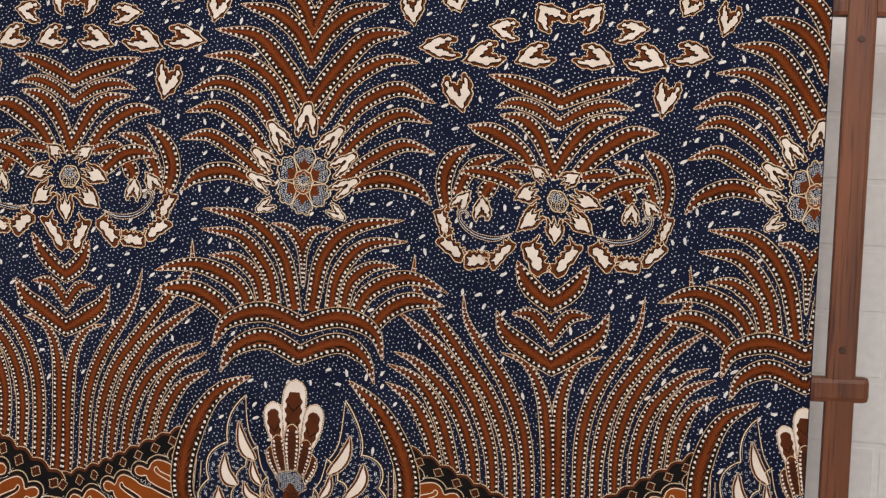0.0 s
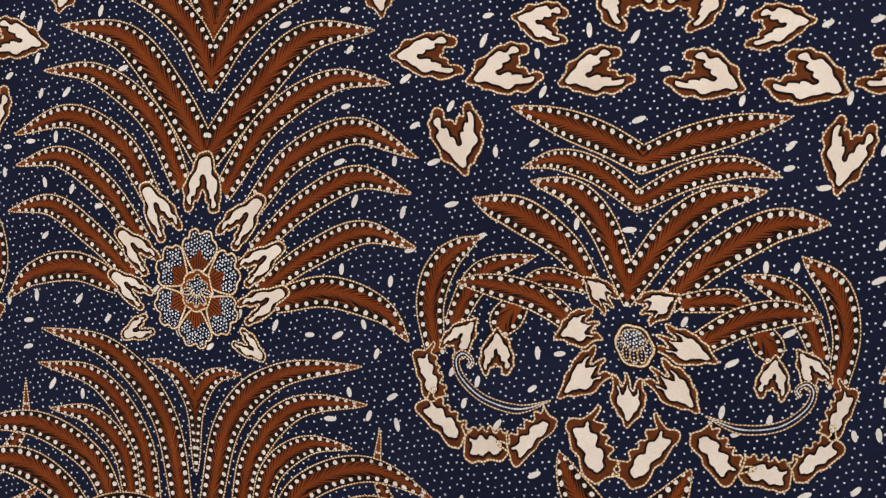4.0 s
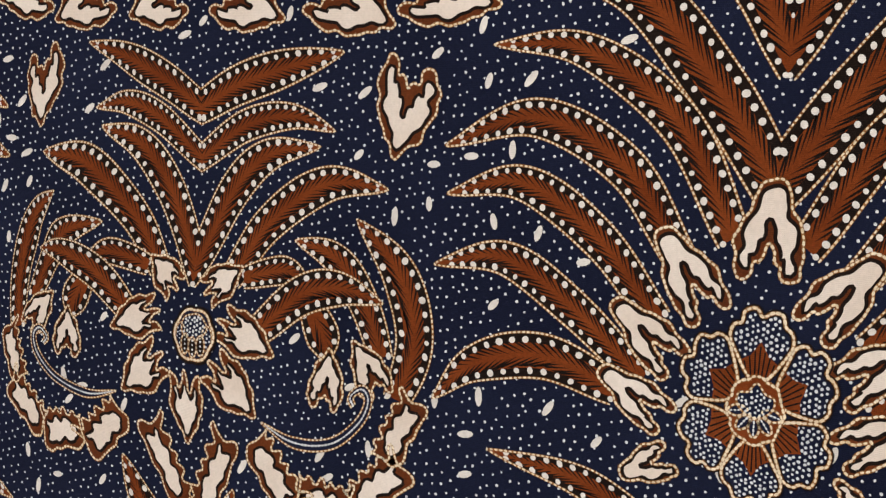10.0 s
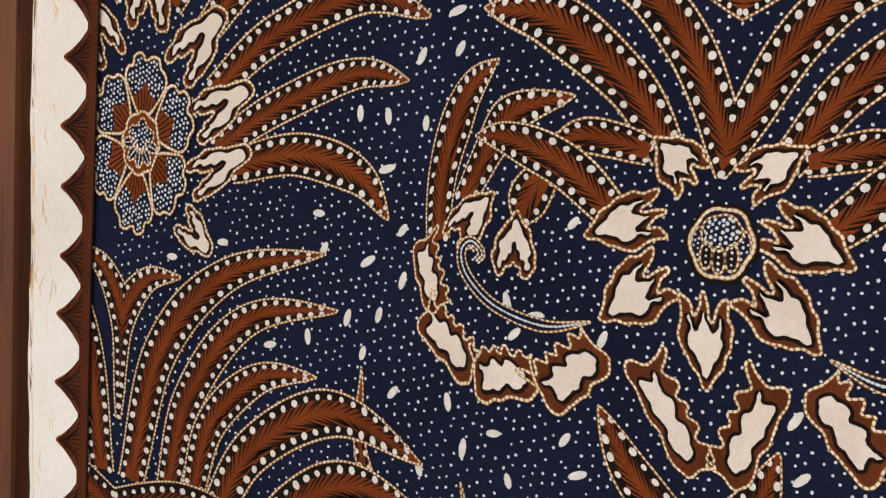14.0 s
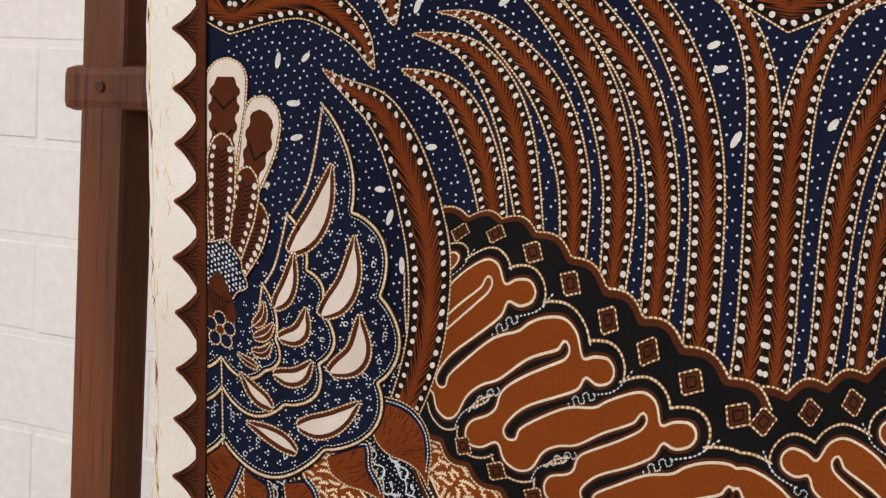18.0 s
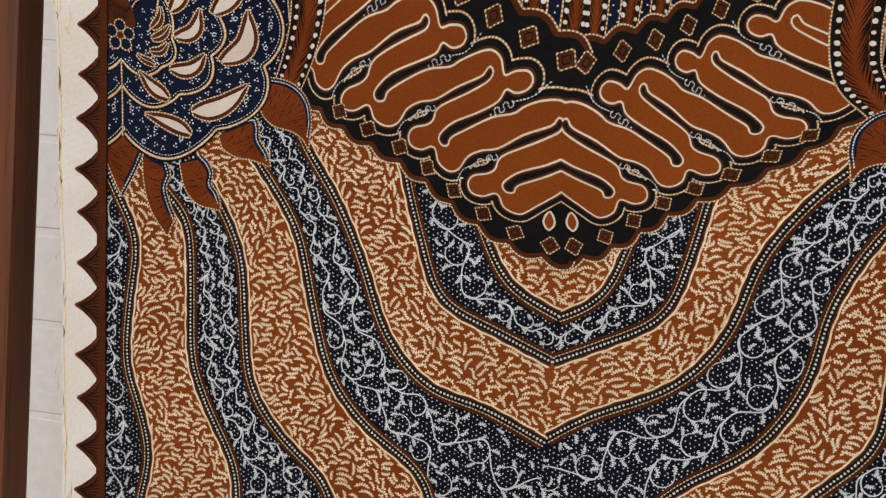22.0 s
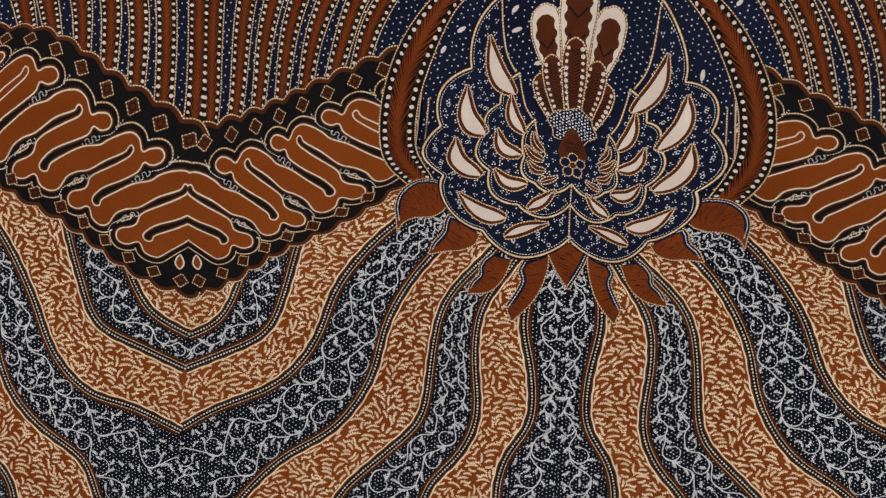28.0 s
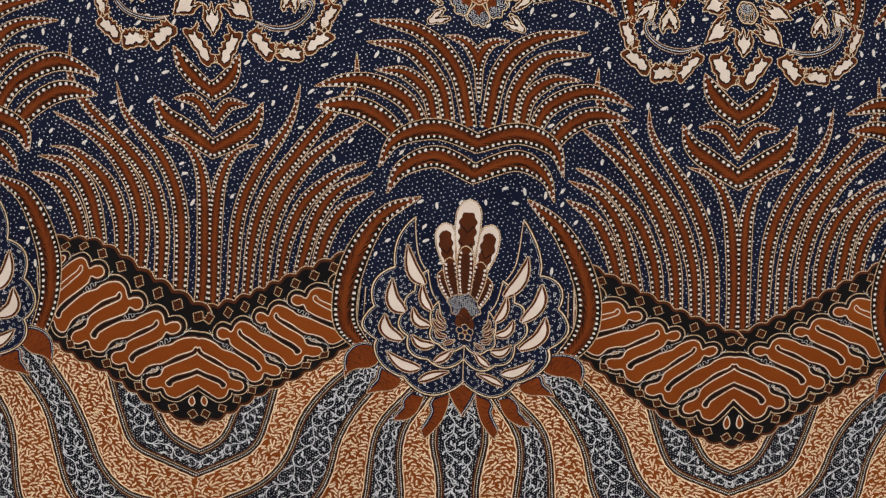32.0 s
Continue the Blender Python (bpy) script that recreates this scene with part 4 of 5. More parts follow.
def winged_heart():
    """A beaded tulip bud: dotted crown, two side lobes and three small loops below."""
    ink = Ink(12)
    c0 = np.array([0.0045, -0.002])

    def ring(u, v, rx, rz, lobes, k=0.10):
        t = np.linspace(0, 2 * math.pi, 72, endpoint=False)
        r = 1 + k * np.abs(np.cos(lobes / 2 * t))
        return np.stack([np.cos(t) * rx * r, np.sin(t) * rz * r], 1) + c0 + (u, v)
    bud = ring(0, 0, 0.0096, 0.0100, 6)
    ink.line(resample(bud, pitch=0.001, closed=True), 0.0036, 1, DARK, True)
    ink.poly(bud, 2, NAVY)
    crown = ring(0, 0.0030, 0.0064, 0.0052, 5)
    for side in (-1, 1):
        lobe = ring(side * 0.0072, -0.0010, 0.0026, 0.0052, 2, 0.0)
        ink.poly(lobe, 2.4, NAVY)
        ink.dots(lattice(shrink(lobe, 0.0008), 0.0017, 0.15), 0.00045, 2.8, PALE, 5)
        ink.outline(lobe, 3, width=0.0011)
    ink.poly(crown, 3.2, NAVY)
    ink.dots(lattice(shrink(crown, 0.0008), 0.0019, 0.15), 0.00062, 3.6, PALE, 6)
    ink.outline(crown, 4, width=0.0011)
    for k in range(-1, 2):
        loop = ring(k * 0.0042, -0.0054 + abs(k) * 0.0010, 0.0021, 0.0042, 2, 0.0)
        ink.poly(loop, 4.4, DARK)
        ink.dots([c0 + (k * 0.0042, -0.0082 + j * 0.0018) for j in range(4)], 0.0005, 4.8, PALE, 5)
        ink.outline(loop, 5, width=0.0011)
    ink.outline(bud, 6, width=0.0017)
    spread(ink, "flower_heart_motif", B_MID, cut=bud)


def medallion_heart():
    """The bud and the small five-ring flower in the shell, and the plain ground behind it."""
    ink = Ink(31)
    t = np.linspace(0, 2 * math.pi, 60, endpoint=False)
    bud = np.stack([np.cos(t) * 0.0155 * (1 + 0.10 * np.cos(6 * t + 1.5)), np.sin(t) * 0.0135 * (1 + 0.12 * np.cos(5 * t))], 1) + (0, -0.291)
    ink.poly(bud, 0, NAVY)
    ink.dots(lattice(shrink(bud, 0.001), 0.0024, 0.15), 0.0007, 1, PALE, 6)
    ink.outline(bud, 2, width=0.0011)
    ink.poly(spline([(-0.010, -0.311), (0, -0.292), (0.010, -0.311), (0, -0.318)], 6, True), 3, DEEP)
    for k in range(-3, 4):
        ink.line([(k * 0.0008, -0.313), (k * 0.002, -0.303)], 0.0005, 4, DARK)
    for k in range(5):
        a = math.pi / 2 + k * 2 * math.pi / 5
        p = np.stack([np.cos(t[::3]) * 0.0034, np.sin(t[::3]) * 0.0034], 1) + (math.cos(a) * 0.0055, -0.320 + math.sin(a) * 0.0055)
        ink.poly(p, 4, NAVY)
        ink.outline(p, 5, width=0.0011)
    p = np.stack([np.cos(t[::3]) * 0.0024, np.sin(t[::3]) * 0.0024], 1) + (0, -0.320)
    ink.poly(p, 6, DEEP)
    ink.outline(p, 7, width=0.0009)
    ink.outline([(0, -0.333), (0.0, -0.372)], 7, closed=False, width=0.0012)
    spread(ink, "bud_motif", A_MID)


rosette()
winged_heart()
medallion_heart()


# ---- zigzag band of knobbed bars ----
def zigzag_band():
    up = spline(mm([(-6, -309), (0, -307), (33, -293), (76, -272), (149, -235.5)]), 12)
    low = spline(mm([(-6, -413), (0, -414), (27, -405), (70, -379), (110, -359), (149, -337)]), 12)
    ink = Ink(19)

    def scallop(c, side, amp=0.0034, pitch=0.0180):
        c = resample(c, pitch=0.0009)
        k = np.arange(len(c)) * 0.0009 / pitch * math.pi
        return c + normals(c) * (side * amp * np.abs(np.sin(k)))[:, None]
    u, d = scallop(up, 1), scallop(low, -1)
    ink.poly(np.vstack([u, d[::-1]]), 0, BLACK)
    for edge, side in ((u, -1), (d, 1)):
        e = edge + normals(edge) * 0.0016 * side
        ink.line(e, 0.0024, 1, DEEP)
        ink.outline(edge, 2, closed=False, width=0.0012)
    spread(ink, "zigzag_ground_motif", D, "black zigzag ground with scalloped gold edges", cut=np.vstack([u, d[::-1]]))
    # lozenges
    for c, off, start, pitch, count in ((up, -0.0078, 0.004, 0.0195, 8), (low, 0.0075, 0.006, 0.0192, 9)):
        e = resample(c + normals(c) * off, pitch=0.0005)
        e = e[e[:, 0] > 0.0005]
        nm = normals(e)
        for k in range(count):
            i = int((start + k * pitch) / 0.0005)
            if i >= len(e) - 2 or e[i][0] > 0.138:
                break
            q, n = e[i], nm[i]
            tg = np.array([n[1], -n[0]])
            ink = Ink(24)
            r = 0.0050
            sq = [q + tg * r, q + n * r, q - tg * r, q - n * r]
            ink.poly(sq, 0, DARK)
            ink.poly([q + (p - q) * 0.78 for p in sq], 1, DEEP)
            ink.line(resample([q + (p - q) * 0.46 for p in sq], pitch=0.0012, closed=True), 0.0007, 2, DARK, True)
            ink.outline(resample(sq, pitch=0.001, closed=True), 3, width=0.0010)
            spread(ink, "lozenge_motif", D)
    # the knobbed bars: one orange meander, black channels entering it from both sides in turn
    period = np.array([0.0375, 0.0183])
    upper = np.vstack([MEANDER_UP + period * k for k in range(-2, 3)])
    lower = np.vstack([NOTCH + (-0.03, 0.018), NOTCH] + [MEANDER_LOW + period * k for k in range(-2, 3)])
    body = np.vstack([spline(upper, 5), spline(lower[1:], 5)[::-1], lower[:1]])
    body[:, 0] = np.minimum(body[:, 0], 0.152)
    body = resample(body, pitch=0.0011, closed=True)
    ink = Ink(20)
    ink.poly(body, 12, ORANGE)
    ink.line(body, 0.0030, 10, DEEP, True)
    ink.outline(body, 14, width=0.0011, ground=BEAD, bead=CREAM, pitch=0.0023)
    halo = shrink(resample(body, pitch=0.0012, closed=True), -0.0048)
    free = ~inside(halo, body) & np.array([np.hypot(*(body - h).T).min() > 0.0038 for h in halo])
    run = []
    for h, ok in zip(list(halo) + [halo[0]], list(free) + [False]):
        if ok and (not run or np.hypot(*(h - run[-1])) < 0.004):
            run.append(h)
            continue
        if len(run) > 3:
            ink.outline(np.array(run), 9, closed=False, width=0.0013)
        run = [h] if ok else []
    for k in range(-2, 3):
        q = SQUIGGLES + period * k
        for a, b, tail in ((q[0], q[1], [q[4], q[5], q[0]]), (q[2], q[3], [q[3], q[7], q[6]])):
            t = np.linspace(0, 1, 40)[:, None]
            n = np.array([-(b - a)[1], (b - a)[0]]) / np.hypot(*(b - a))
            ink.beads(resample(a + (b - a) * (t - 0.05 * np.sin(t * 32)) + n * 0.0016 * np.sin(t * 16), pitch=0.0004), 0.00105, 0.00040, 18, PALE, stretch=1.0)
            ink.beads(spline(tail, 6), 0.0018, 0.00045, 18, PALE)
    eye = spline(mm([(5.6, -384), (9, -391), (6.5, -396.5), (3.2, -392)]), 6, True)
    ink.outline(eye, 14.2, width=0.0015, ground=BEAD, bead=CREAM)
    ink.poly(shrink(eye, 0.0005), 20, ORANGE)
    spread(ink, "knobbed_bar_motif", D, "orange brown knobbed bars with cream outline and black channels", cut=body, joined=True)


zigzag_band()


# ---- wavy ribbons of the lower cloth ----
def comb(ink, pts, width, lay, mat, bumps):
    """A small wax stroke with a beaded edge, thick in the middle and thin at its ends."""
    p = resample(spline(pts, 6), n=3 * bumps + 1)
    t = np.linspace(0, 1, len(p))
    swell = np.clip(np.sin(np.clip(t * 0.96 + 0.04, 0, 1) * math.pi) * 1.9, 0.35, 1) * width / 2
    tick = np.array([0.1, 1.5, 1.3])[np.arange(len(p)) % 3]
    n = normals(p)
    band(ink, p, n, -swell * np.roll(tick, 1) * 0.7, swell * tick, lay, mat)


def strokes(ink, poly, lay):
    """Beaded grain strokes packed side by side, none of them touching."""
    room = shrink(poly, 0.0036)
    taken = {}

    def free(q):
        k = (int(q[0] // 0.003), int(q[1] // 0.003))
        for i in (-1, 0, 1):
            for j in (-1, 0, 1):
                for r in taken.get((k[0] + i, k[1] + j), ()):
                    if (r[0] - q[0]) ** 2 + (r[1] - q[1]) ** 2 < 2.7e-6:
                        return False
        return True
    for p in lattice(room, 0.0013, 0.4, 0.35):
        if not free(p):
            continue
        flow = 0.3 + 2.4 * noise.noise((p[0] * 30, p[1] * 30, 3.1))
        for ln in (0.0104, 0.0088, 0.0088, 0.0072, 0.0072, 0.0054):
            a = flow + RNG.uniform(-1.3, 1.3)
            bend = RNG.choice((-1, 1)) * RNG.uniform(0.10, 0.20) * ln
            wave = RNG.choice((0.0, 1.0))
            d = np.array([math.cos(a), math.sin(a)])
            s = np.array([-d[1], d[0]])
            c = np.array([p + d * ln * k + s * bend * ((1 - wave) * (1 - 4 * k * k) + wave * math.sin(k * 6.28)) for k in (-0.5, -0.25, 0, 0.25, 0.5)])
            if all(free(q) for q in c) and inside(c[[0, 4]], room).all():
                comb(ink, c, RNG.uniform(0.0014, 0.0017), lay, STROKE, 7 if ln > 0.0065 else 5)
                for q in c:
                    taken.setdefault((int(q[0] // 0.003), int(q[1] // 0.003)), []).append(q)
                break


def comma(ink, p, a, ln, lay, wide=0.0012):
    d = np.array([math.cos(a), math.sin(a)])
    s = np.array([-d[1], d[0]]) * RNG.choice((-1, 1)) * ln * RNG.uniform(0.10, 0.20)
    comb(ink, [p, p + d * ln * 0.3 + s, p + d * ln * 0.65 + s * 1.1, p + d * ln], wide, lay + RNG.uniform(0, 0.9), VINE, 5 if ln > 0.004 else 4)


def brush(ink, c, w0, w1, lay):
    """A stem that thins from its foot to its end."""
    c = np.array(c)
    w = np.linspace(w0, w1, len(c)) / 2
    band(ink, c, normals(c), -w, w, lay + RNG.uniform(0, 0.3), VINE)


def vines(ink, poly, hi, lo, lay):
    """Fine dots, a winding stem that curls inwards at every bend, and feathered leaves that spring from it."""
    room_in = shrink(poly, 0.0046)
    ink.dots(lattice(shrink(poly, 0.0040), 0.0026, 0.18), 0.00041, lay, VINE, 5)
    n = 60
    a, b = resample(hi, n=n), resample(lo, n=n)
    mid, half = (a + b) / 2, np.hypot(*(a - b).T) / 2 - 0.0046
    across = (a - b) / (np.hypot(*(a - b).T)[:, None] + 1e-9)
    lanes = max(1, int(round(np.percentile(half, 70) * 2 / 0.027)))
    trace, leaves = [], []
    for k in range(lanes):
        o = (2 * k + 1) / lanes - 1
        path = resample(mid + across * (o * half)[:, None], pitch=0.001)
        room = np.interp(np.linspace(0, 1, len(path)), np.linspace(0, 1, n), half) / lanes
        tendrils(ink, path, room, lay, trace, leaves)
    taken = list(trace)
    for foot, way, ln in leaves:
        tip = foot + way * ln
        near = np.array(taken)
        if not inside(np.array([tip]), room_in).all() or np.hypot(*(near - tip).T).min() < 0.0024:
            continue
        root = foot + way * ln * 0.22
        comma(ink, root, math.atan2(way[1], way[0]), ln * 0.78, lay + 1.9, RNG.uniform(0.0015, 0.0020))
        brush(ink, [foot, root], 0.0005, 0.0006, lay + 1.6)
        taken += [tip, foot + way * ln * 0.6]
    # side shoots with a curl where the ribbon is broad
    wide = shrink(poly, 0.0085)
    for p in lattice(wide, 0.0105, 0.25, RNG.uniform(0, 1)):
        near = np.array(taken)
        d = np.hypot(*(near - p).T)
        if d.min() < 0.0072:
            continue
        foot = near[int(np.argmin(d))]
        out = (p - foot) / (np.hypot(*(p - foot)) + 1e-9)
        side = np.array([-out[1], out[0]]) * RNG.choice((-1, 1))
        t = np.linspace(0, 1, 18)
        th, rad = t * RNG.uniform(3.4, 4.6), RNG.uniform(0.0044, 0.0058) * (1 - 0.55 * t)
        c = p - side * 0.001 + (-side)[None, :] * (np.cos(th) * rad)[:, None] + out[None, :] * (np.sin(th) * rad)[:, None]
        c = np.vstack([spline([foot, (foot + c[0]) / 2 - side * 0.0008, c[0]], 5)[:-1], c])
        brush(ink, c, 0.0009, 0.0004, lay + 1.4)
        taken += list(c[::2])
        e = c[-1] - c[-3]
        comma(ink, c[-1], math.atan2(e[1], e[0]), 0.0034, lay + 1.9, 0.0017)
        for k in (6, 11, 15):
            g = c[k + 1] - c[k]
            w = g / (np.hypot(*g) + 1e-9) * 0.8 + (c[k] - p) / (np.hypot(*(c[k] - p)) + 1e-9) * 0.8
            w = w / (np.hypot(*w) + 1e-9)
            if inside(np.array([c[k] + w * 0.006]), room_in).all():
                comma(ink, c[k], math.atan2(w[1], w[0]), 0.0058, lay + 1.9, 0.0016)
                taken += [c[k] + w * 0.003, c[k] + w * 0.0058]
    # loose feathers where the dots would lie bare
    for p in lattice(room_in, 0.0046, 0.35, RNG.uniform(0, 1)):
        near = np.array(taken)
        d = np.hypot(*(near - p).T)
        if d.min() < 0.0040:
            continue
        out = p - near[int(np.argmin(d))]
        ang = math.atan2(out[1], out[0]) + RNG.choice((-1, 1)) * RNG.uniform(0.5, 1.1)
        v = np.array([math.cos(ang), math.sin(ang)])
        ln = RNG.uniform(0.0040, 0.0058)
        if inside(np.array([p - v * ln / 2, p + v * ln / 2]), room_in).all():
            comma(ink, p - v * ln / 2, ang, ln, lay + 1.9, RNG.uniform(0.0014, 0.0019))
            taken += [p, p + v * ln / 2, p - v * ln / 2]


def tendrils(ink, path, room, lay, trace, leaves):
    nm = normals(path)
    room = np.maximum(room, 0.003)
    step = math.pi / np.clip(room * 1000 * RNG.uniform(1.7, 1.95), 8.0, 20.0)
    phase = np.cumsum(step) + RNG.uniform(0, 3)
    wob = path + nm * (0.42 * room * np.sin(phase) + 0.0007 * np.sin(phase * 2.7))[:, None]
    brush(ink, resample(wob, pitch=0.0014), 0.0007, 0.0007, lay + 1)
    trace.extend(resample(wob, pitch=0.0016))
    turns = np.where(np.floor((phase[1:] - math.pi / 2) / math.pi) > np.floor((phase[:-1] - math.pi / 2) / math.pi))[0] + 1
    for i in turns:
        if i < 4 or i > len(path) - 5:
            continue
        side = -1 if math.sin(phase[i]) > 0 else 1
        r = float(np.clip(room[i] * RNG.uniform(0.56, 0.74), 0.0030, 0.0082))
        nv, tg = nm[i] * side, np.array([nm[i][1], -nm[i][0]])
        cen = wob[i] + nv * r
        t = np.linspace(0, 1, 20)
        th, rad = t * (RNG.uniform(3.3, 4.6) if room[i] > 0.009 else RNG.uniform(2.3, 3.2)), r * (1 - 0.52 * t ** 1.2)
        c = cen + (-nv)[None, :] * (np.cos(th) * rad)[:, None] + tg[None, :] * (np.sin(th) * rad * RNG.uniform(0.95, 1.2))[:, None]
        brush(ink, c, 0.0009, 0.0004, lay + 1.4)
        trace.extend(c[::2])
        e = c[-1] - c[-3]
        comma(ink, c[-1], math.atan2(e[1], e[0]), max(0.0032, r * 0.62), lay + 1.9, 0.0016)
        # leaves off the outside of the curl
        for k in (5, 9, 13):
            d = c[k + 1] - c[k]
            d = d / (np.hypot(*d) + 1e-9)
            out = (c[k] - cen) / (np.hypot(*(c[k] - cen)) + 1e-9)
            w = d * RNG.uniform(0.7, 1.0) + out * RNG.uniform(0.5, 0.9)
            leaves.append((c[k], w / np.hypot(*w), RNG.uniform(0.0050, 0.0072)))
    # leaves in pairs along the stem
    for i in range(6, len(path) - 6, 8):
        d = wob[i + 2] - wob[i - 2]
        d = d / (np.hypot(*d) + 1e-9)
        for side in (1, -1):
            w = d + nm[i] * side * RNG.uniform(0.6, 1.1)
            leaves.append((wob[i], w / np.hypot(*w), RNG.uniform(0.0046, 0.0070)))


def smooth(c, rounds):
    for _ in range(rounds):
        c[1:-1] = 0.25 * c[:-2] + 0.5 * c[1:-1] + 0.25 * c[2:]
    return c


def ribbons(edges, spots, far):
    curves = {}
    for k, v in edges.items():
        c = mm(v)
        top = c[0] + (c[0] - c[1]) / np.hypot(*(c[0] - c[1])) * 0.035
        if k in 'abcd':
            c[-1][0] = -0.008
        if k in 'efg':
            c = np.vstack([c, c[-1] + (c[-1] - c[-2]) / np.hypot(*(c[-1] - c[-2])) * 0.03])
        curves[k] = smooth(resample(spline(np.vstack([top, c]), 10), pitch=0.004), 7)
    keys = list(curves)
    axis = np.array([[far, curves['g'][0][1] + 0.02], [far, curves['g'][-1][1]]])
    lens = np.array([[curves['a'][0][0], curves['a'][0][1] + 0.03], [-0.006, -0.38]])
    rows = [lens] + [curves[k] for k in keys] + [axis]
    for i in range(len(rows) - 1):
        warm = i % 2 == 0
        hi, lo = rows[i], rows[i + 1]
        poly = np.vstack([hi, lo[::-1]])
        poly = resample(poly, pitch=0.003, closed=True)
        ink = Ink(9)
        ink.poly(poly, 0 if warm else 1, ORANGE if warm else INKY)
        if warm:
            strokes(ink, poly, 2)
        elif far > 0.27 or i < len(rows) - 2:
            vines(ink, poly, hi, lo, 2)
        for spot in spots:
            spread(ink, "ribbon", [spot], "orange brown ribbon with cream grain strokes" if warm else "indigo ribbon with white curling tendrils", cut=poly, joined=True, far=0.2503 if far < 0.27 else None)
    for k in keys:
        c = resample(curves[k], pitch=0.0018)
        c = c[c[:, 0] > 0.0]
        ink = Ink(11)
        side = -1 if k in 'bdf' else 1
        nm = normals(c) * side
        ink.line(c, 0.0064, 0, BLACK)
        ink.line(c + nm * 0.0036, 0.0012, 1, DEEP)
        ink.beads(c, 0.0021, 0.00066, 2, WHITE, stretch=1.0)
        ink.line(c - nm * (0.0031 + 0.0002 * np.sin(np.arange(len(c)) * 0.9))[:, None], 0.0010, 3, STROKE)
        ink.line(c - nm * 0.0021, 0.0011, 1, DEEP)
        ink.outline(c + nm * 0.0022, 3, closed=False, width=0.0009)
        for spot in spots:
            spread(ink, "ribbon_edge", [spot])


ribbons(RIGHT_EDGES, [('D0', False), ('D1', True), ('D1', False)], 0.2620)
ribbons(LEFT_EDGES, [('D0', True)], 0.272)


def middle_vine():
    """The one stem that climbs the ribbon under the middle medallion."""
    c = smooth(resample(spline(np.vstack([[0.2400, -0.352], mm(RIGHT_EDGES['g']), [0.2195, -0.622]]), 10), pitch=0.004), 7)
    west, east = c * (1, 1) + (AX['D0'][0], -0.004), c * (-1, 1) + (AX['D1'][0], -0.004)
    ink = Ink(10)
    vines(ink, resample(np.vstack([west, east[::-1]]), pitch=0.003, closed=True), west, east, 2)
    spread(ink, "ribbon_vine", [('A1', False)], "white curling tendrils on the middle ribbon")


middle_vine()
# ---- dotted ground ----
def ground():
    area = np.array([[CX0 + 0.02, 0.60], [CX1 - 0.002, 0.60], [CX1 - 0.002, CZ1], [CX0 + 0.02, CZ1]])
    pts = lattice(area, 0.0220, 0.3, 0.9)
    hidden = np.zeros(len(pts), bool)
    for poly in COVER:
        lo, hi = poly.min(0) - 0.003, poly.max(0) + 0.003
        near = np.where(((pts > lo) & (pts < hi)).all(1))[0]
        for off in ((0, 0), (0.0035, 0), (-0.0035, 0), (0, 0.0035), (0, -0.0035)):
            if len(near):
                hidden[near] |= inside(pts[near] + off, poly)
    pts = pts[~hidden]
    ink = Ink(0)
    fine, cells = lattice(area, 0.0046, 0.22, 0.3), {}
    for q in pts:
        cells.setdefault((int(q[0] // 0.01), int(q[1] // 0.01)), []).append(q)
    clear = [p for p in fine if all(np.hypot(*(p - q)) > 0.0035 for i in (-1, 0, 1) for j in (-1, 0, 1)
                                    for q in cells.get((int(p[0] // 0.01) + i, int(p[1] // 0.01) + j), ()))]
    ink.dots(clear, 0.00055, 1, PALE, 6)
    ob = ink.make("dot_ground", cloth, "fine white wax dots on the indigo ground")
    ob["kind"] = "stuff"
    shapes = []
    for k in range(4):
        ink = Ink(0)
        ink.dots([(0, 0)], 0.00178 + 0.00009 * k, 2, WHITE, 10, 0.0, 1.62 + 0.09 * k, [0.0])
        shapes.append(ink)
    first = {}
    for i, p in enumerate(pts):
        at = place(p[0], p[1], turn=RNG.choice((RNG.uniform(30, 75), RNG.uniform(30, 75), RNG.uniform(0, 30), RNG.uniform(75, 110))))
        if i % 4 not in first:
            first[i % 4] = shapes[i % 4].make("grain_motif", cloth, at=at)
        else:
            twin(first[i % 4], at)


ground()


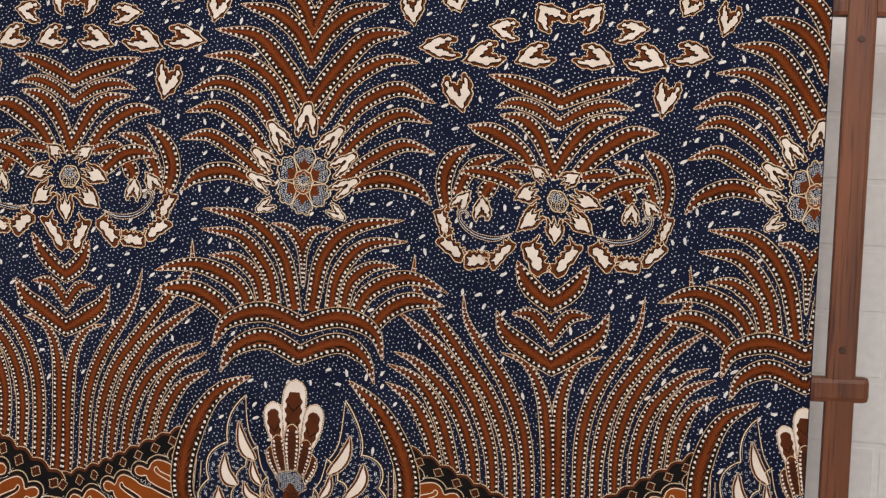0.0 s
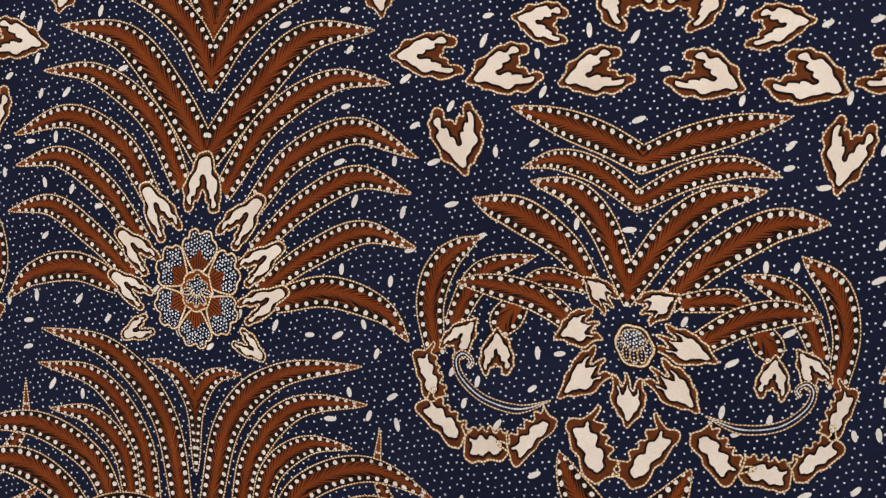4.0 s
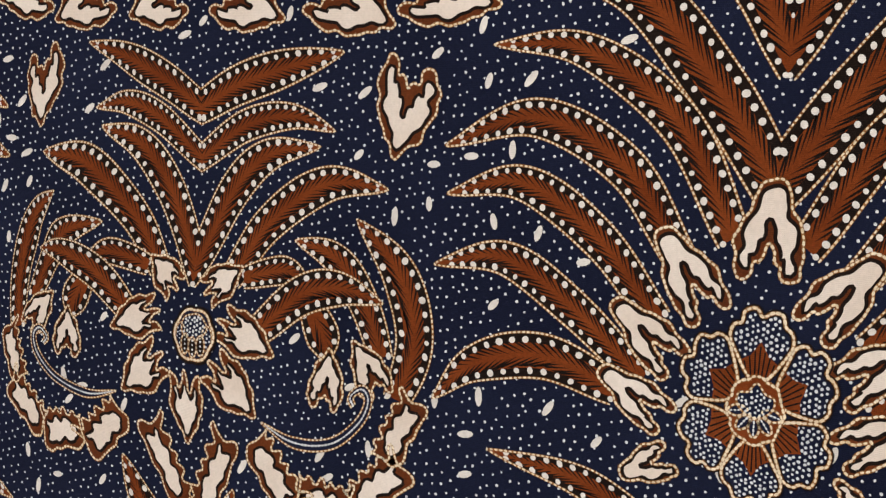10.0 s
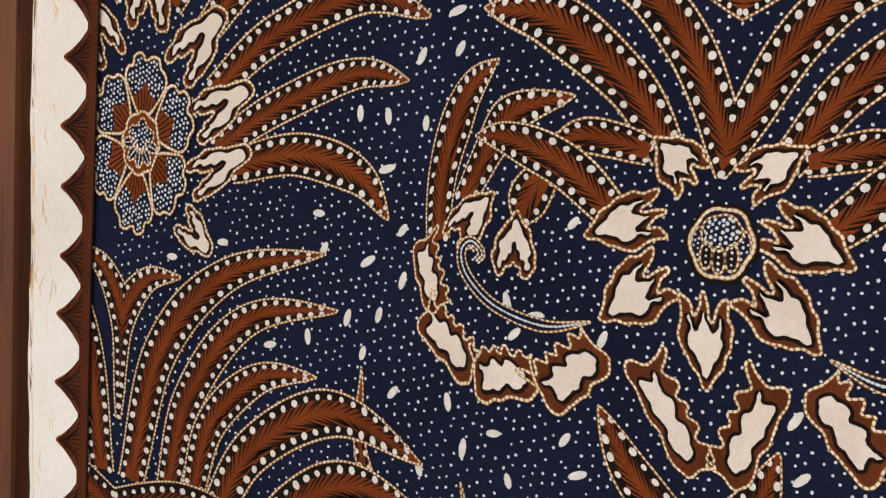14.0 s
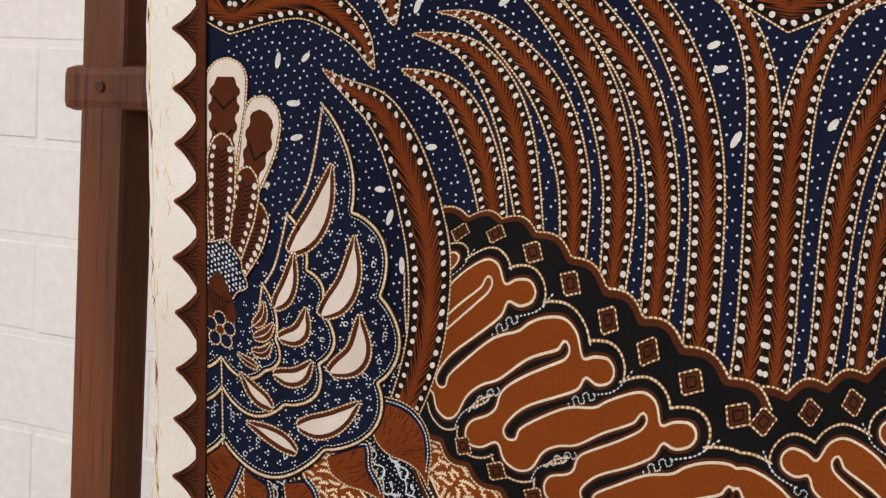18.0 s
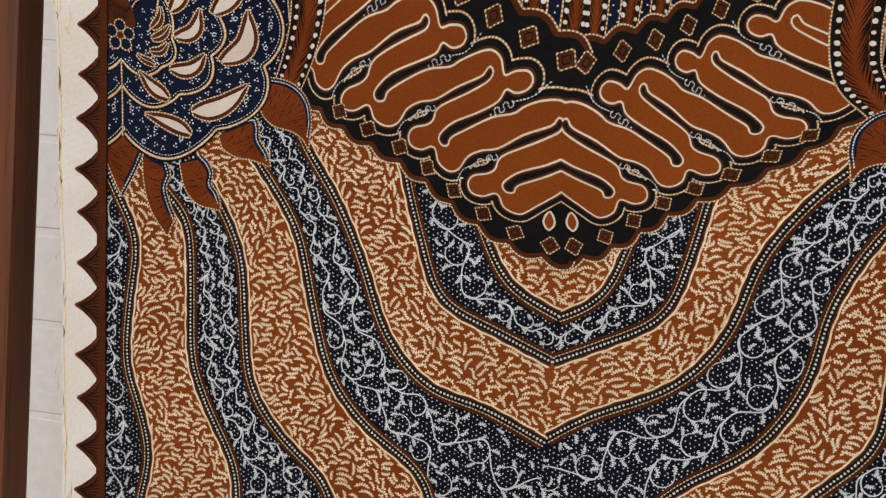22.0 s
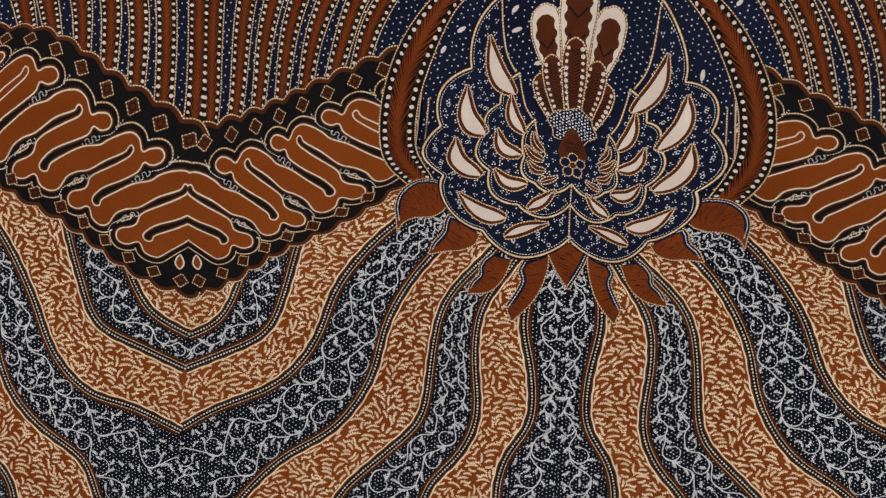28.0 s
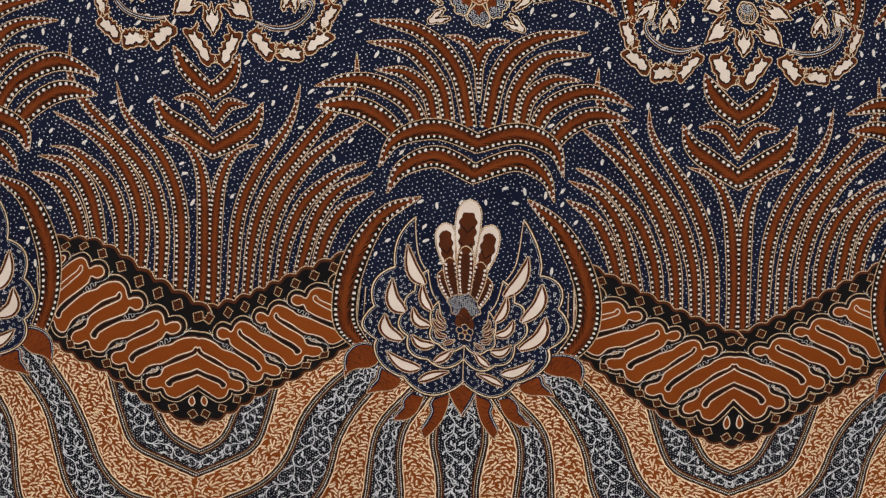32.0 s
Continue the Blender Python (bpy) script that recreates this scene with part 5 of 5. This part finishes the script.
# ---- the hand of the drawer: how far each repeat strays from the ideal motif (motif, then x, z, shift x, shift z in mm) ----
DRIFT = [
    ('A1', [(-107.6, 114.3, -1.0, 6.0), (-125.7, 77.6, -1.7, 4.3), (-124.1, 60.5, -1.6, 4.0), (-127.2, 34.4, -3.0, 3.4), (-123.7, -15.4, -3.6, 0.7), (-100.4, -32, -3.8, 3.7), (-106.3, -51.4, 2.7, 0.9), (-86.9, -170.5, -1.0, 7.3), (-50, -211.2, -1.5, -0.4), (-31, -416, -4.7, 0.3), (-36.3, 55.4, -2.9, 3.2), (-51.8, 30.1, -3.8, 2.0), (-56.4, 6.9, -2.0, 0.2), (-45.7, -31.6, -3.9, 2.4), (-31.7, -43.4, -0.5, 3.0), (-80, -194.2, -0.1, 4.7), (-47.6, -194.4, 2.2, 3.0), (-145.8, -99.5, -6.1, 8.9), (-143.4, -114.8, -7.0, 1.8), (-55.6, -233, -1.8, -4.4), (-69.9, -262.3, 0.0, -7.9), (-75.5, -297.2, 0.4, -8.0), (-70.7, -341.3, -1.3, 0.3), (-40.5, -271.8, -0.9, -2.2)]),
    ('A1', [(-49.1, -296, -0.5, 0.6), (-92.1, -343.9, -4.8, 11.7), (-113.7, -378.1, 4.1, 12.0), (-91.7, -388.7, 1.8, 6.2), (-62.2, -412.7, 0.2, 8.3)]),
    ('A1', [(125.7, 77.6, 0.8, 4.1), (124.1, 60.5, -1.2, 1.6), (127.2, 34.4, 0.8, -0.4), (123.7, -15.4, 3.9, -0.9), (45.7, -31.6, -3.7, -2.4), (106.3, -51.4, -1.7, -0.9), (50, -211.2, -0.7, 4.3), (0, -197, -1.2, 5.0), (0, -404.5, 3.5, 6.6), (31, -416, 4.5, 4.4), (36.3, 55.4, 0.6, 0.3), (51.8, 30.1, -1.2, 0.9), (56.4, 6.9, -1.9, -0.3), (1.5, 2, -2.9, -0.5), (0, 73.5, 0.4, 5.3), (31.7, -43.4, -2.8, 1.1), (100.4, -32, 0.1, 1.7), (96.8, -79.6, 1.0, 4.0), (145.8, -99.5, 0.6, 2.4), (86.9, -170.5, -1.0, 2.4), (80, -194.2, -2.0, 3.5), (47.6, -194.4, 7.1, 5.3), (143.4, -114.8, 1.1, 4.5), (107.6, 114.3, 2.0, 5.6)]),
    ('A1', [(55.6, -233, 2.1, -13.0), (69.9, -262.3, 1.4, -5.2), (75.5, -297.2, 0.5, -1.7), (70.7, -341.3, -5.5, -2.0), (40.5, -271.8, -2.0, -10.5), (49.1, -296, -3.2, -8.3), (0, -320, 1.4, 3.0), (92.1, -343.9, 7.8, 9.0), (113.7, -378.1, 0.0, 14.4), (91.7, -388.7, -4.0, 14.0), (62.2, -412.7, 5.9, 7.2)]),
    ('A0', [(125.7, 77.6, 18.5, 2.4), (124.1, 60.5, 26.5, -6.9), (127.2, 34.4, 9.2, 0.2), (123.7, -15.4, 9.9, -2.5), (100.4, -32, 2.8, 2.0), (106.3, -51.4, 6.2, -1.9), (96.8, -79.6, 5.5, 2.3), (45.7, -31.6, 1.9, -5.6), (86.9, -170.5, -1.6, -8.8), (143.4, -114.8, 7.5, -4.8), (1.5, 2, 8.2, 3.0), (0, 73.5, 12.1, 8.0), (36.3, 55.4, 14.3, 2.0), (51.8, 30.1, 14.9, -1.0), (56.4, 6.9, 9.9, -2.1), (0, -197, -3.4, 3.0), (21.8, -215.4, -2.7, 6.6), (50, -211.2, 0.9, -1.4), (55.6, -233, 2.6, -7.0), (69.9, -262.3, 2.1, -7.2), (75.5, -297.2, 0.4, -8.6), (40.5, -271.8, -1.6, -10.1), (49.1, -296, -2.3, -10.0), (0, -320, 0.2, -1.7)]),
    ('A0', [(47.6, -194.4, 3.0, -1.7), (80, -194.2, -1.6, -2.0), (92.1, -343.9, 11.1, -1.9), (113.7, -378.1, 2.0, -0.5), (91.7, -388.7, 2.3, 0.1), (62.2, -412.7, 3.3, -1.3), (31, -418, 4.8, -7.8), (0, -320, -2.3, -1.9)]),
    ('B0', [(97.9, 75.7, -4.3, 4.8), (95.5, 64, -3.6, 3.8), (73.1, 114.1, -3.6, 5.4), (69.2, 84.1, -2.5, 4.8), (62.6, 78.1, -3.5, 4.5), (80.7, 51.5, -2.7, 4.0), (51.6, 40.9, -3.4, 3.6), (94.3, 20.9, -3.2, 2.4), (60.3, 20.1, -3.8, 6.2), (43.2, -5.4, -3.8, 1.8), (36.8, -30.6, -5.7, 0.1), (25.8, 29.6, -4.2, 1.0), (69.3, -12.3, -2.7, 2.2), (88.8, -7, -2.4, 7.1), (113, -28, -9.7, 3.6), (97.8, -50.7, -7.5, 4.2), (73.6, -59.7, -4.0, 1.4), (49.5, -52, -9.7, 2.2), (69.3, -12.3, -3.8, -0.2), (88.8, -7, -1.8, 3.2), (0, -45.2, -4.3, -2.6), (4.5, -2, -9.1, 2.6), (118, 136, -2.3, 6.2), (77, 131, -5.4, 7.6)]),
    ('B0', [(28, 132.5, -9.0, 5.6), (147, 171, 0.1, 0.7), (57, 159, -4.0, 4.8)]),
    ('B0', [(-97.9, 75.7, -2.1, 6.8), (-95.5, 64, 4.6, 10.0), (-73.1, 114.1, 5.6, 6.2), (-69.2, 84.1, 10.8, 9.8), (-62.6, 78.1, 3.0, 6.3), (-80.7, 51.5, -9.3, 0.2), (-51.6, 40.9, -5.6, 2.8), (-94.3, 20.9, 1.4, 8.4), (-43.2, -5.4, -7.6, 4.1), (-36.8, -30.6, -6.3, 1.0), (-25.8, 29.6, -0.4, 1.2), (-113, -28, -2.4, 6.7), (-97.8, -50.7, -3.4, 8.8), (-73.6, -59.7, -7.6, 10.5), (-49.5, -52, -5.6, 3.9), (-69.3, -12.3, -6.8, 1.4), (-88.8, -7, -8.0, 7.3)]),
    ('B1', [(-97.9, 75.7, 1.6, 2.0), (-95.5, 64, 11.1, 3.7), (-80.7, 51.5, -3.7, -6.2), (-73.1, 114.1, 3.1, -0.6), (-95.5, 64, 10.8, 3.2), (-69.2, 84.1, 10.0, -0.5), (-62.6, 78.1, 4.4, -0.5), (-80.7, 51.5, -4.5, -6.0), (-51.6, 40.9, 0.2, -1.7), (-94.3, 20.9, 1.3, 2.8), (-43.2, -5.4, 5.2, 5.9), (-36.8, -30.6, 0.7, -2.3), (-25.8, 29.6, -0.2, 0.8), (-113, -28, 2.9, 1.3), (-97.8, -50.7, 1.3, 2.1), (-73.6, -59.7, 0.2, 3.0), (-49.5, -52, 0.1, -2.4), (-69.3, -12.3, -1.2, -1.5), (-88.8, -7, -2.5, 1.1), (-118, 136, -2.3, 2.9), (-77, 131, 0.9, 2.3), (-28, 132.5, -0.8, 0.5), (-57, 159, 0.5, -1.3), (-15.5, 173.6, -2.1, -2.4)]),
    ('B1', [(-147, 171, 1.2, 2.7), (-108, 184, 5.2, -1.2)]),
    ('B1', [(97.9, 75.7, -3.0, 4.1), (73.1, 114.1, -3.4, -0.5), (95.5, 64, -4.4, 1.1), (69.2, 84.1, -0.9, 2.7), (80.7, 51.5, -0.1, -4.1), (51.6, 40.9, 1.0, -3.3), (94.3, 20.9, -2.8, -0.2), (43.2, -5.4, 0.4, 0.2), (36.8, -30.6, -1.0, -1.5), (25.8, 29.6, -4.4, -4.9), (113, -28, -6.7, 4.6), (97.8, -50.7, -4.8, 5.2), (73.6, -59.7, -1.6, 4.0), (49.5, -52, -3.1, 1.9), (69.3, -12.3, 1.4, 1.8), (88.8, -7, 0.0, 2.2), (0, -45.2, 2.1, 2.4), (4.5, -2, -4.2, 0.5), (118, 136, 4.1, 2.7), (77, 131, 3.3, 2.5), (28, 132.5, 3.0, 0.5), (57, 159, 5.3, -0.4), (15.5, 173.6, 10.0, -2.8), (147, 171, 2.6, -1.5)]),
    ('B1', [(108, 184, 5.6, -1.1)]),
    ('D1', [(-90.8, -89.3, 3.3, -8.7), (-33.3, -62.2, -6.8, 4.1), (-123.6, -335.9, 9.0, 0.2), (-86.1, -354.2, 10.6, -4.9), (-48.6, -372.5, 9.3, -2.4), (-53.5, -304.3, 7.4, -0.8), (-16, -322.6, 4.8, 5.4), (-131, -244.5, 3.2, -3.9)]),
    ('D1', [(90.8, -89.3, -7.6, 4.0), (54.1, -105.4, -3.4, 1.3), (33.3, -62.2, -3.9, 2.7), (0, -414, 9.6, 5.1), (0, -309, 7.4, 4.3)]),
    ('D0', [(90.8, -89.3, -4.2, -1.0), (0, -461, 1.8, -1.7), (0, -503, 0.8, -2.1), (0, -610, -0.3, 2.4), (16, -322.6, 0.0, -2.8), (53.5, -304.3, -0.3, -4.6), (91, -286, -5.4, -4.4), (48.6, -372.5, -4.9, -2.3), (86.1, -354.2, -8.3, -5.2), (123.6, -335.9, -6.4, -3.1), (131, -244.5, -2.3, -2.7), (0, -309, 7.6, 2.6), (159.1, -185.5, 2.1, 0.3), (158.5, -168.1, -3.8, -1.3), (152.8, -156.7, -1.0, -1.1), (0, -417, 5.1, -0.5), (6, -391, 0.7, -0.6), (0, -368.3, 1.5, -11.8)]),
    ('D0', [(-90.8, -89.3, 3.7, -5.7), (-54.1, -105.4, 1.4, -0.6), (-38.2, -109.7, 6.4, 2.7), (-33.3, -62.2, -1.2, 4.8), (-16, -322.6, -3.7, -0.1), (-48.6, -372.5, -0.5, -4.5), (-53.5, -304.3, -0.8, -0.4), (-86.1, -354.2, 4.2, -0.1), (-123.6, -335.9, 1.4, -2.8), (-131, -244.5, -1.9, -1.7), (-159.1, -185.5, -6.6, 3.4), (-158.5, -168.1, -2.2, 3.0), (-152.8, -156.7, 8.0, -0.6), (-110.1, -270, -2.0, 16.0), (-75.1, -285, -1.1, 12.3), (-39.3, -297, -1.3, 9.2), (-22.2, -303, 1.9, 5.2), (-6, -391, 1.0, -1.0)]),
    ('A2', [(-125.7, 77.6, -8.5, 7.3), (-124.1, 60.5, -3.7, 5.7), (-127.2, 34.4, -9.3, 3.4), (-123.7, -15.4, -12.5, 2.4), (-100.4, -32, -11.1, 6.9), (-106.3, -51.4, -15.4, 5.2), (0, -197, -18.5, 14.5), (-86.9, -170.5, -7.6, 9.4), (-80, -194.2, -5.7, 13.3), (-107.6, 114.3, -6.6, 3.6)]),
]


def hand_drawn():
    """Shifts every motif by the smooth drift that runs through the rows above."""
    at, by = [], []
    for key, rows in DRIFT:
        x, z = AX[key]
        for u, v, dx, dz in rows:
            at.append((x * 1000 + u, z * 1000 + v))
            by.append((dx, dz))
    at, by, n = np.array(at) / 100.0, np.array(by), len(at)

    def bend(r):
        return r * r * np.log(r + 1e-9)
    rule = np.zeros((n + 3, n + 3))
    rule[:n, :n] = bend(np.hypot(*(at[:, None] - at[None]).transpose(2, 0, 1))) + 0.03 * np.eye(n)
    rule[:n, n:] = np.c_[np.ones(n), at]
    rule[n:, :n] = rule[:n, n:].T
    sol = np.linalg.solve(rule, np.vstack([by, np.zeros((3, 2))]))
    # tabulated on a fine net, read off in between
    gx, gz = np.arange(-0.80, 0.7801, 0.005), np.arange(0.30, 1.3001, 0.005)
    net = np.stack(np.meshgrid(gx, gz, indexing='ij'), -1).reshape(-1, 2) * 10.0
    move = np.c_[np.ones(len(net)), net] @ sol[n:]
    for i in range(n):
        move += bend(np.hypot(*(net - at[i]).T))[:, None] * sol[i]
    move = move.reshape(len(gx), len(gz), 2) / 1000.0

    def drift(p):
        u = np.clip((p[:, 0] - gx[0]) / 0.005, 0, len(gx) - 1.001)
        v = np.clip((p[:, 1] - gz[0]) / 0.005, 0, len(gz) - 1.001)
        i, j = u.astype(int), v.astype(int)
        a, b = (u - i)[:, None], (v - j)[:, None]
        return ((1 - a) * (1 - b) * move[i, j] + a * (1 - b) * move[i + 1, j] + (1 - a) * b * move[i, j + 1] + a * b * move[i + 1, j + 1])
    bpy.context.view_layer.update()
    for ob in list(cloth.children):
        if ob.name.split('.')[0] in ('cloth_panel', 'dot_ground'):
            continue
        m = np.array(ob.matrix_local)
        if ob.name.startswith('grain_motif'):
            dx, dz = drift(np.array([[m[0, 3], m[2, 3]]]))[0]
            ob.location.x, ob.location.z = ob.location.x + dx, ob.location.z + dz
            continue
        if ob.data.users > 1:
            ob.data = ob.data.copy()
        co = np.empty(len(ob.data.vertices) * 3)
        ob.data.vertices.foreach_get("co", co)
        co = co.reshape(-1, 3) @ m[:3, :3].T + m[:3, 3]
        co[:, [0, 2]] += drift(co[:, [0, 2]])
        ob.data.vertices.foreach_set("co", co.ravel())
        ob.data.update()
        ob.matrix_local = Matrix.Identity(4)
        lo, hi = co.min(0), co.max(0)
        if lo[0] < -0.530 or hi[0] > CX1 - 0.001 or lo[2] < CZ0 + 0.001:
            trimmed(ob, Matrix.Identity(4), -0.530, CX1 - 0.001, CZ0 + 0.001)


hand_drawn()


def gather(piece, owner):
    """Hangs the pieces of a motif under the motif at the same repeat."""
    for (name, key), rows in list(SPOT.items()):
        if name != piece or (owner, key) not in SPOT:
            continue
        alive = [(f, o) for f, o in SPOT[(owner, key)] if o in KEPT]
        for flip, ob in rows:
            if ob in KEPT and alive:
                ob.parent = next((o for f, o in alive if f == flip), alive[0][1])


KEPT = set(cloth.children)
for piece, owner in (("rosette_petal", "rosette_motif"), ("rosette_ray", "rosette_motif"), ("tooth_motif", "shell_motif"), ("lozenge_motif", "zigzag_ground_motif"), ("crest_feather_motif", "bud_motif")):
    gather(piece, owner)


# ---- border, selvedge and hem ----
def border_x(z):
    return np.interp(z, [0.39, 0.453, 0.56, 0.69, 0.77, 0.85, 0.95, 1.07], [-0.5020, -0.5045, -0.5090, -0.5140, -0.5185, -0.5220, -0.5215, -0.5195])


def border():
    zs = np.linspace(CZ0 + 0.0005, CZ1, 60)
    edge = np.interp(zs, [0.383, 0.45, 0.536, 0.628, 0.688, 0.75, 0.83, 0.92, 1.06, 1.3], [-0.5312, -0.5330, -0.5372, -0.5435, -0.5475, -0.5525, -0.5572, -0.5585, -0.5590, -0.5600])
    edge = edge + 0.0006 * np.sin(zs * 60) + 0.0004 * np.sin(zs * 171)
    ink = Ink(34)
    right = np.stack([border_x(zs), zs], 1)
    left = np.stack([edge, zs], 1)
    ink.poly(np.vstack([right, left[::-1]]), 0, SELVEDGE)
    ink.make("selvedge", cloth, "plain cream selvedge with ochre wax stains")
    ink = Ink(35)
    for k in range(70):
        z = RNG.uniform(CZ0, CZ1)
        x = border_x(z) - RNG.uniform(0.021, 0.034)
        ink.line([(x, z), (x + RNG.uniform(-0.003, 0.003), z + RNG.uniform(0.002, 0.006)), (x + RNG.uniform(-0.003, 0.003), z + RNG.uniform(0.006, 0.012))], RNG.uniform(0.0003, 0.0011), 0, STAIN, taper=True)
    line = left[3:] + (0.0022, 0)
    ink.line(line, 0.0005, 0, STAIN)
    for k in range(46):
        z = RNG.uniform(CZ0 + 0.01, CZ1 - 0.01)
        x = float(np.interp(z, zs, edge)) + RNG.uniform(0.0004, 0.0016)
        ln = RNG.uniform(0.004, 0.016)
        ink.line([(x, z), (x + RNG.uniform(0, 0.0008), z + ln * 0.5), (float(np.interp(z + ln, zs, edge)) + 0.0007, z + ln)], RNG.uniform(0.0005, 0.0015), 1 + RNG.random(), GOLD if RNG.random() < 0.6 else STAIN, taper=True)
    ink.make("wax_stain", cloth)
    # maroon strip with teeth
    ink = Ink(36)
    strip = np.stack([border_x(zs) - 0.0062, zs], 1)
    ink.poly(np.vstack([right, strip[::-1]]), 0, DEEP)
    ink.line(right, 0.0010, 1, DARK)
    ink.make("border_strip", cloth, "maroon border strip")
    z = 0.4000
    for k in range(34):
        pitch = 0.0264 if z < 0.685 else 0.02725
        if z > CZ1 - 0.005:
            break
        ink = Ink(37)
        reach, h = 0.0140 + 0.0009 * math.sin(k * 1.7), pitch / 2 * (1 + 0.05 * math.sin(k * 2.3))
        tip = spline([(0.0012, h), (-0.0015, h * 0.72), (-reach * 0.62, h * 0.28), (-reach, 0.0), (-reach * 0.62, -h * 0.28), (-0.0015, -h * 0.72), (0.0012, -h)], 8)
        ink.poly(tip, 0, BROWN)
        core = tip * (0.90, 0.93) + (0.0006, 0.0)
        ink.poly(core, 1, DEEP)
        for j in range(9):
            b = (j - 4) / 4.5 * h * 0.8
            ink.line([(-reach * 0.82 + abs(b) * 0.5, b * 0.18), (-reach * 0.3 + abs(b) * 0.3, b * 0.6), (0.001, b * 1.02)], 0.00055, 2, DARK)
        ink.line([(0.0009, h * 0.92), (-reach * 0.55, h * 0.22), (-reach * 0.88, 0.0), (-reach * 0.55, -h * 0.22), (0.0009, -h * 0.92)], 0.0007, 2, DARK)
        ink.make("border_tooth", cloth, at=place(float(border_x(z)) - 0.0058, z + 0.0012 * math.sin(k * 2.9)))
        z += pitch
    # hem: brown line over a rolled cream fold
    xs = np.linspace(-0.512, CX1, 80)
    top = CZ0 + 0.0022 + 0.0006 * np.sin(xs * 40) + np.interp(xs, [-0.52, -0.42, -0.3, -0.18, 0.5], [-0.004, -0.0015, 0.0030, 0.0065, 0.0115])
    ink = Ink(38)
    p = np.stack([xs, top], 1)
    ink.line(p, 0.0026, 0, DEEP)
    ink.make("hem_line", cloth, "brown line along the hem")
    bm = bmesh.new()
    rows = []
    for x, z0 in zip(xs, top):
        r = 0.0031 + 0.0003 * math.sin(x * 35) + 0.0003 * math.sin(x * 90)
        zc = z0 - 0.0020 - r
        rows.append([bm.verts.new((x, -0.0018 - 0.0022 * math.cos(a), zc + r * math.sin(a))) for a in np.linspace(-2.4, 2.4, 9)])
    for a, b in zip(rows, rows[1:]):
        for i in range(8):
            bm.faces.new((a[i], a[i + 1], b[i + 1], b[i]))
    for f in bm.faces:
        f.smooth = True
    ink = Ink(88)
    for k in range(150):
        x = RNG.uniform(-0.51, CX1 - 0.01)
        z = float(np.interp(x, xs, top)) - 0.0022 - RNG.uniform(0.0, 0.0022)
        ink.line([(x, z), (x + RNG.uniform(-0.0006, 0.0006), z - 0.0014), (x + RNG.uniform(-0.001, 0.001), z - RNG.uniform(0.002, 0.0034))], RNG.uniform(0.0002, 0.0005), RNG.random(), GOLD if k % 3 else STAIN, taper=True)
    for k in range(40):
        x = RNG.uniform(-0.51, CX1 - 0.01)
        z = float(np.interp(x, xs, top)) - RNG.uniform(0.0045, 0.0062)
        ink.line([(x, z), (x + 0.002, z + RNG.uniform(-0.0003, 0.0003)), (x + RNG.uniform(0.003, 0.008), z)], RNG.uniform(0.0003, 0.0010), 1 + RNG.random(), STAIN if k % 4 else GOLD, taper=True)
    ink.make("hem_crack", cloth, "fine ochre wax cracks along the hem fold")
    part("hem_fold", bm, SELVEDGE, cloth, "rolled cream hem fold with ochre wax cracks")


border()


# ---- bricks of the painted wall, where the cloth leaves it open ----
def bricks():
    shapes = []
    for k in range(6):
        bm = bmesh.new()
        box(bm, (0, -0.0007, 0), (0.2085 + 0.001 * RNG.uniform(-1, 1), 0.004, 0.0634 + 0.001 * RNG.uniform(-0.6, 0.6)), 0.0013, 1)
        for v in bm.verts:
            v.co += Vector((RNG.uniform(-1, 1), RNG.uniform(-0.4, 0.4), RNG.uniform(-1, 1))) * 0.0006
        me = bpy.data.meshes.new("brick")
        bm.to_mesh(me)
        bm.free()
        me.materials.append(BRICKPAINT)
        shapes.append(me)
    for row in range(3, 20):
        z = 0.0069 + row * 0.0682
        for col in range(-9, 8):
            x = -0.8175 + col * 0.2135 + (0.8540 if row % 2 else 0.7473) + RNG.uniform(-0.001, 0.001)
            if -0.58 < x < 0.30 or x > 0.95:
                if not (z < 0.45 and -0.75 < x < 0.38):
                    continue
            ob = new("brick", RNG.choice(shapes))
            ob.parent = wall_north
            ob.location = (x, WALL_Y - RNG.uniform(0, 0.0008), z)


bricks()
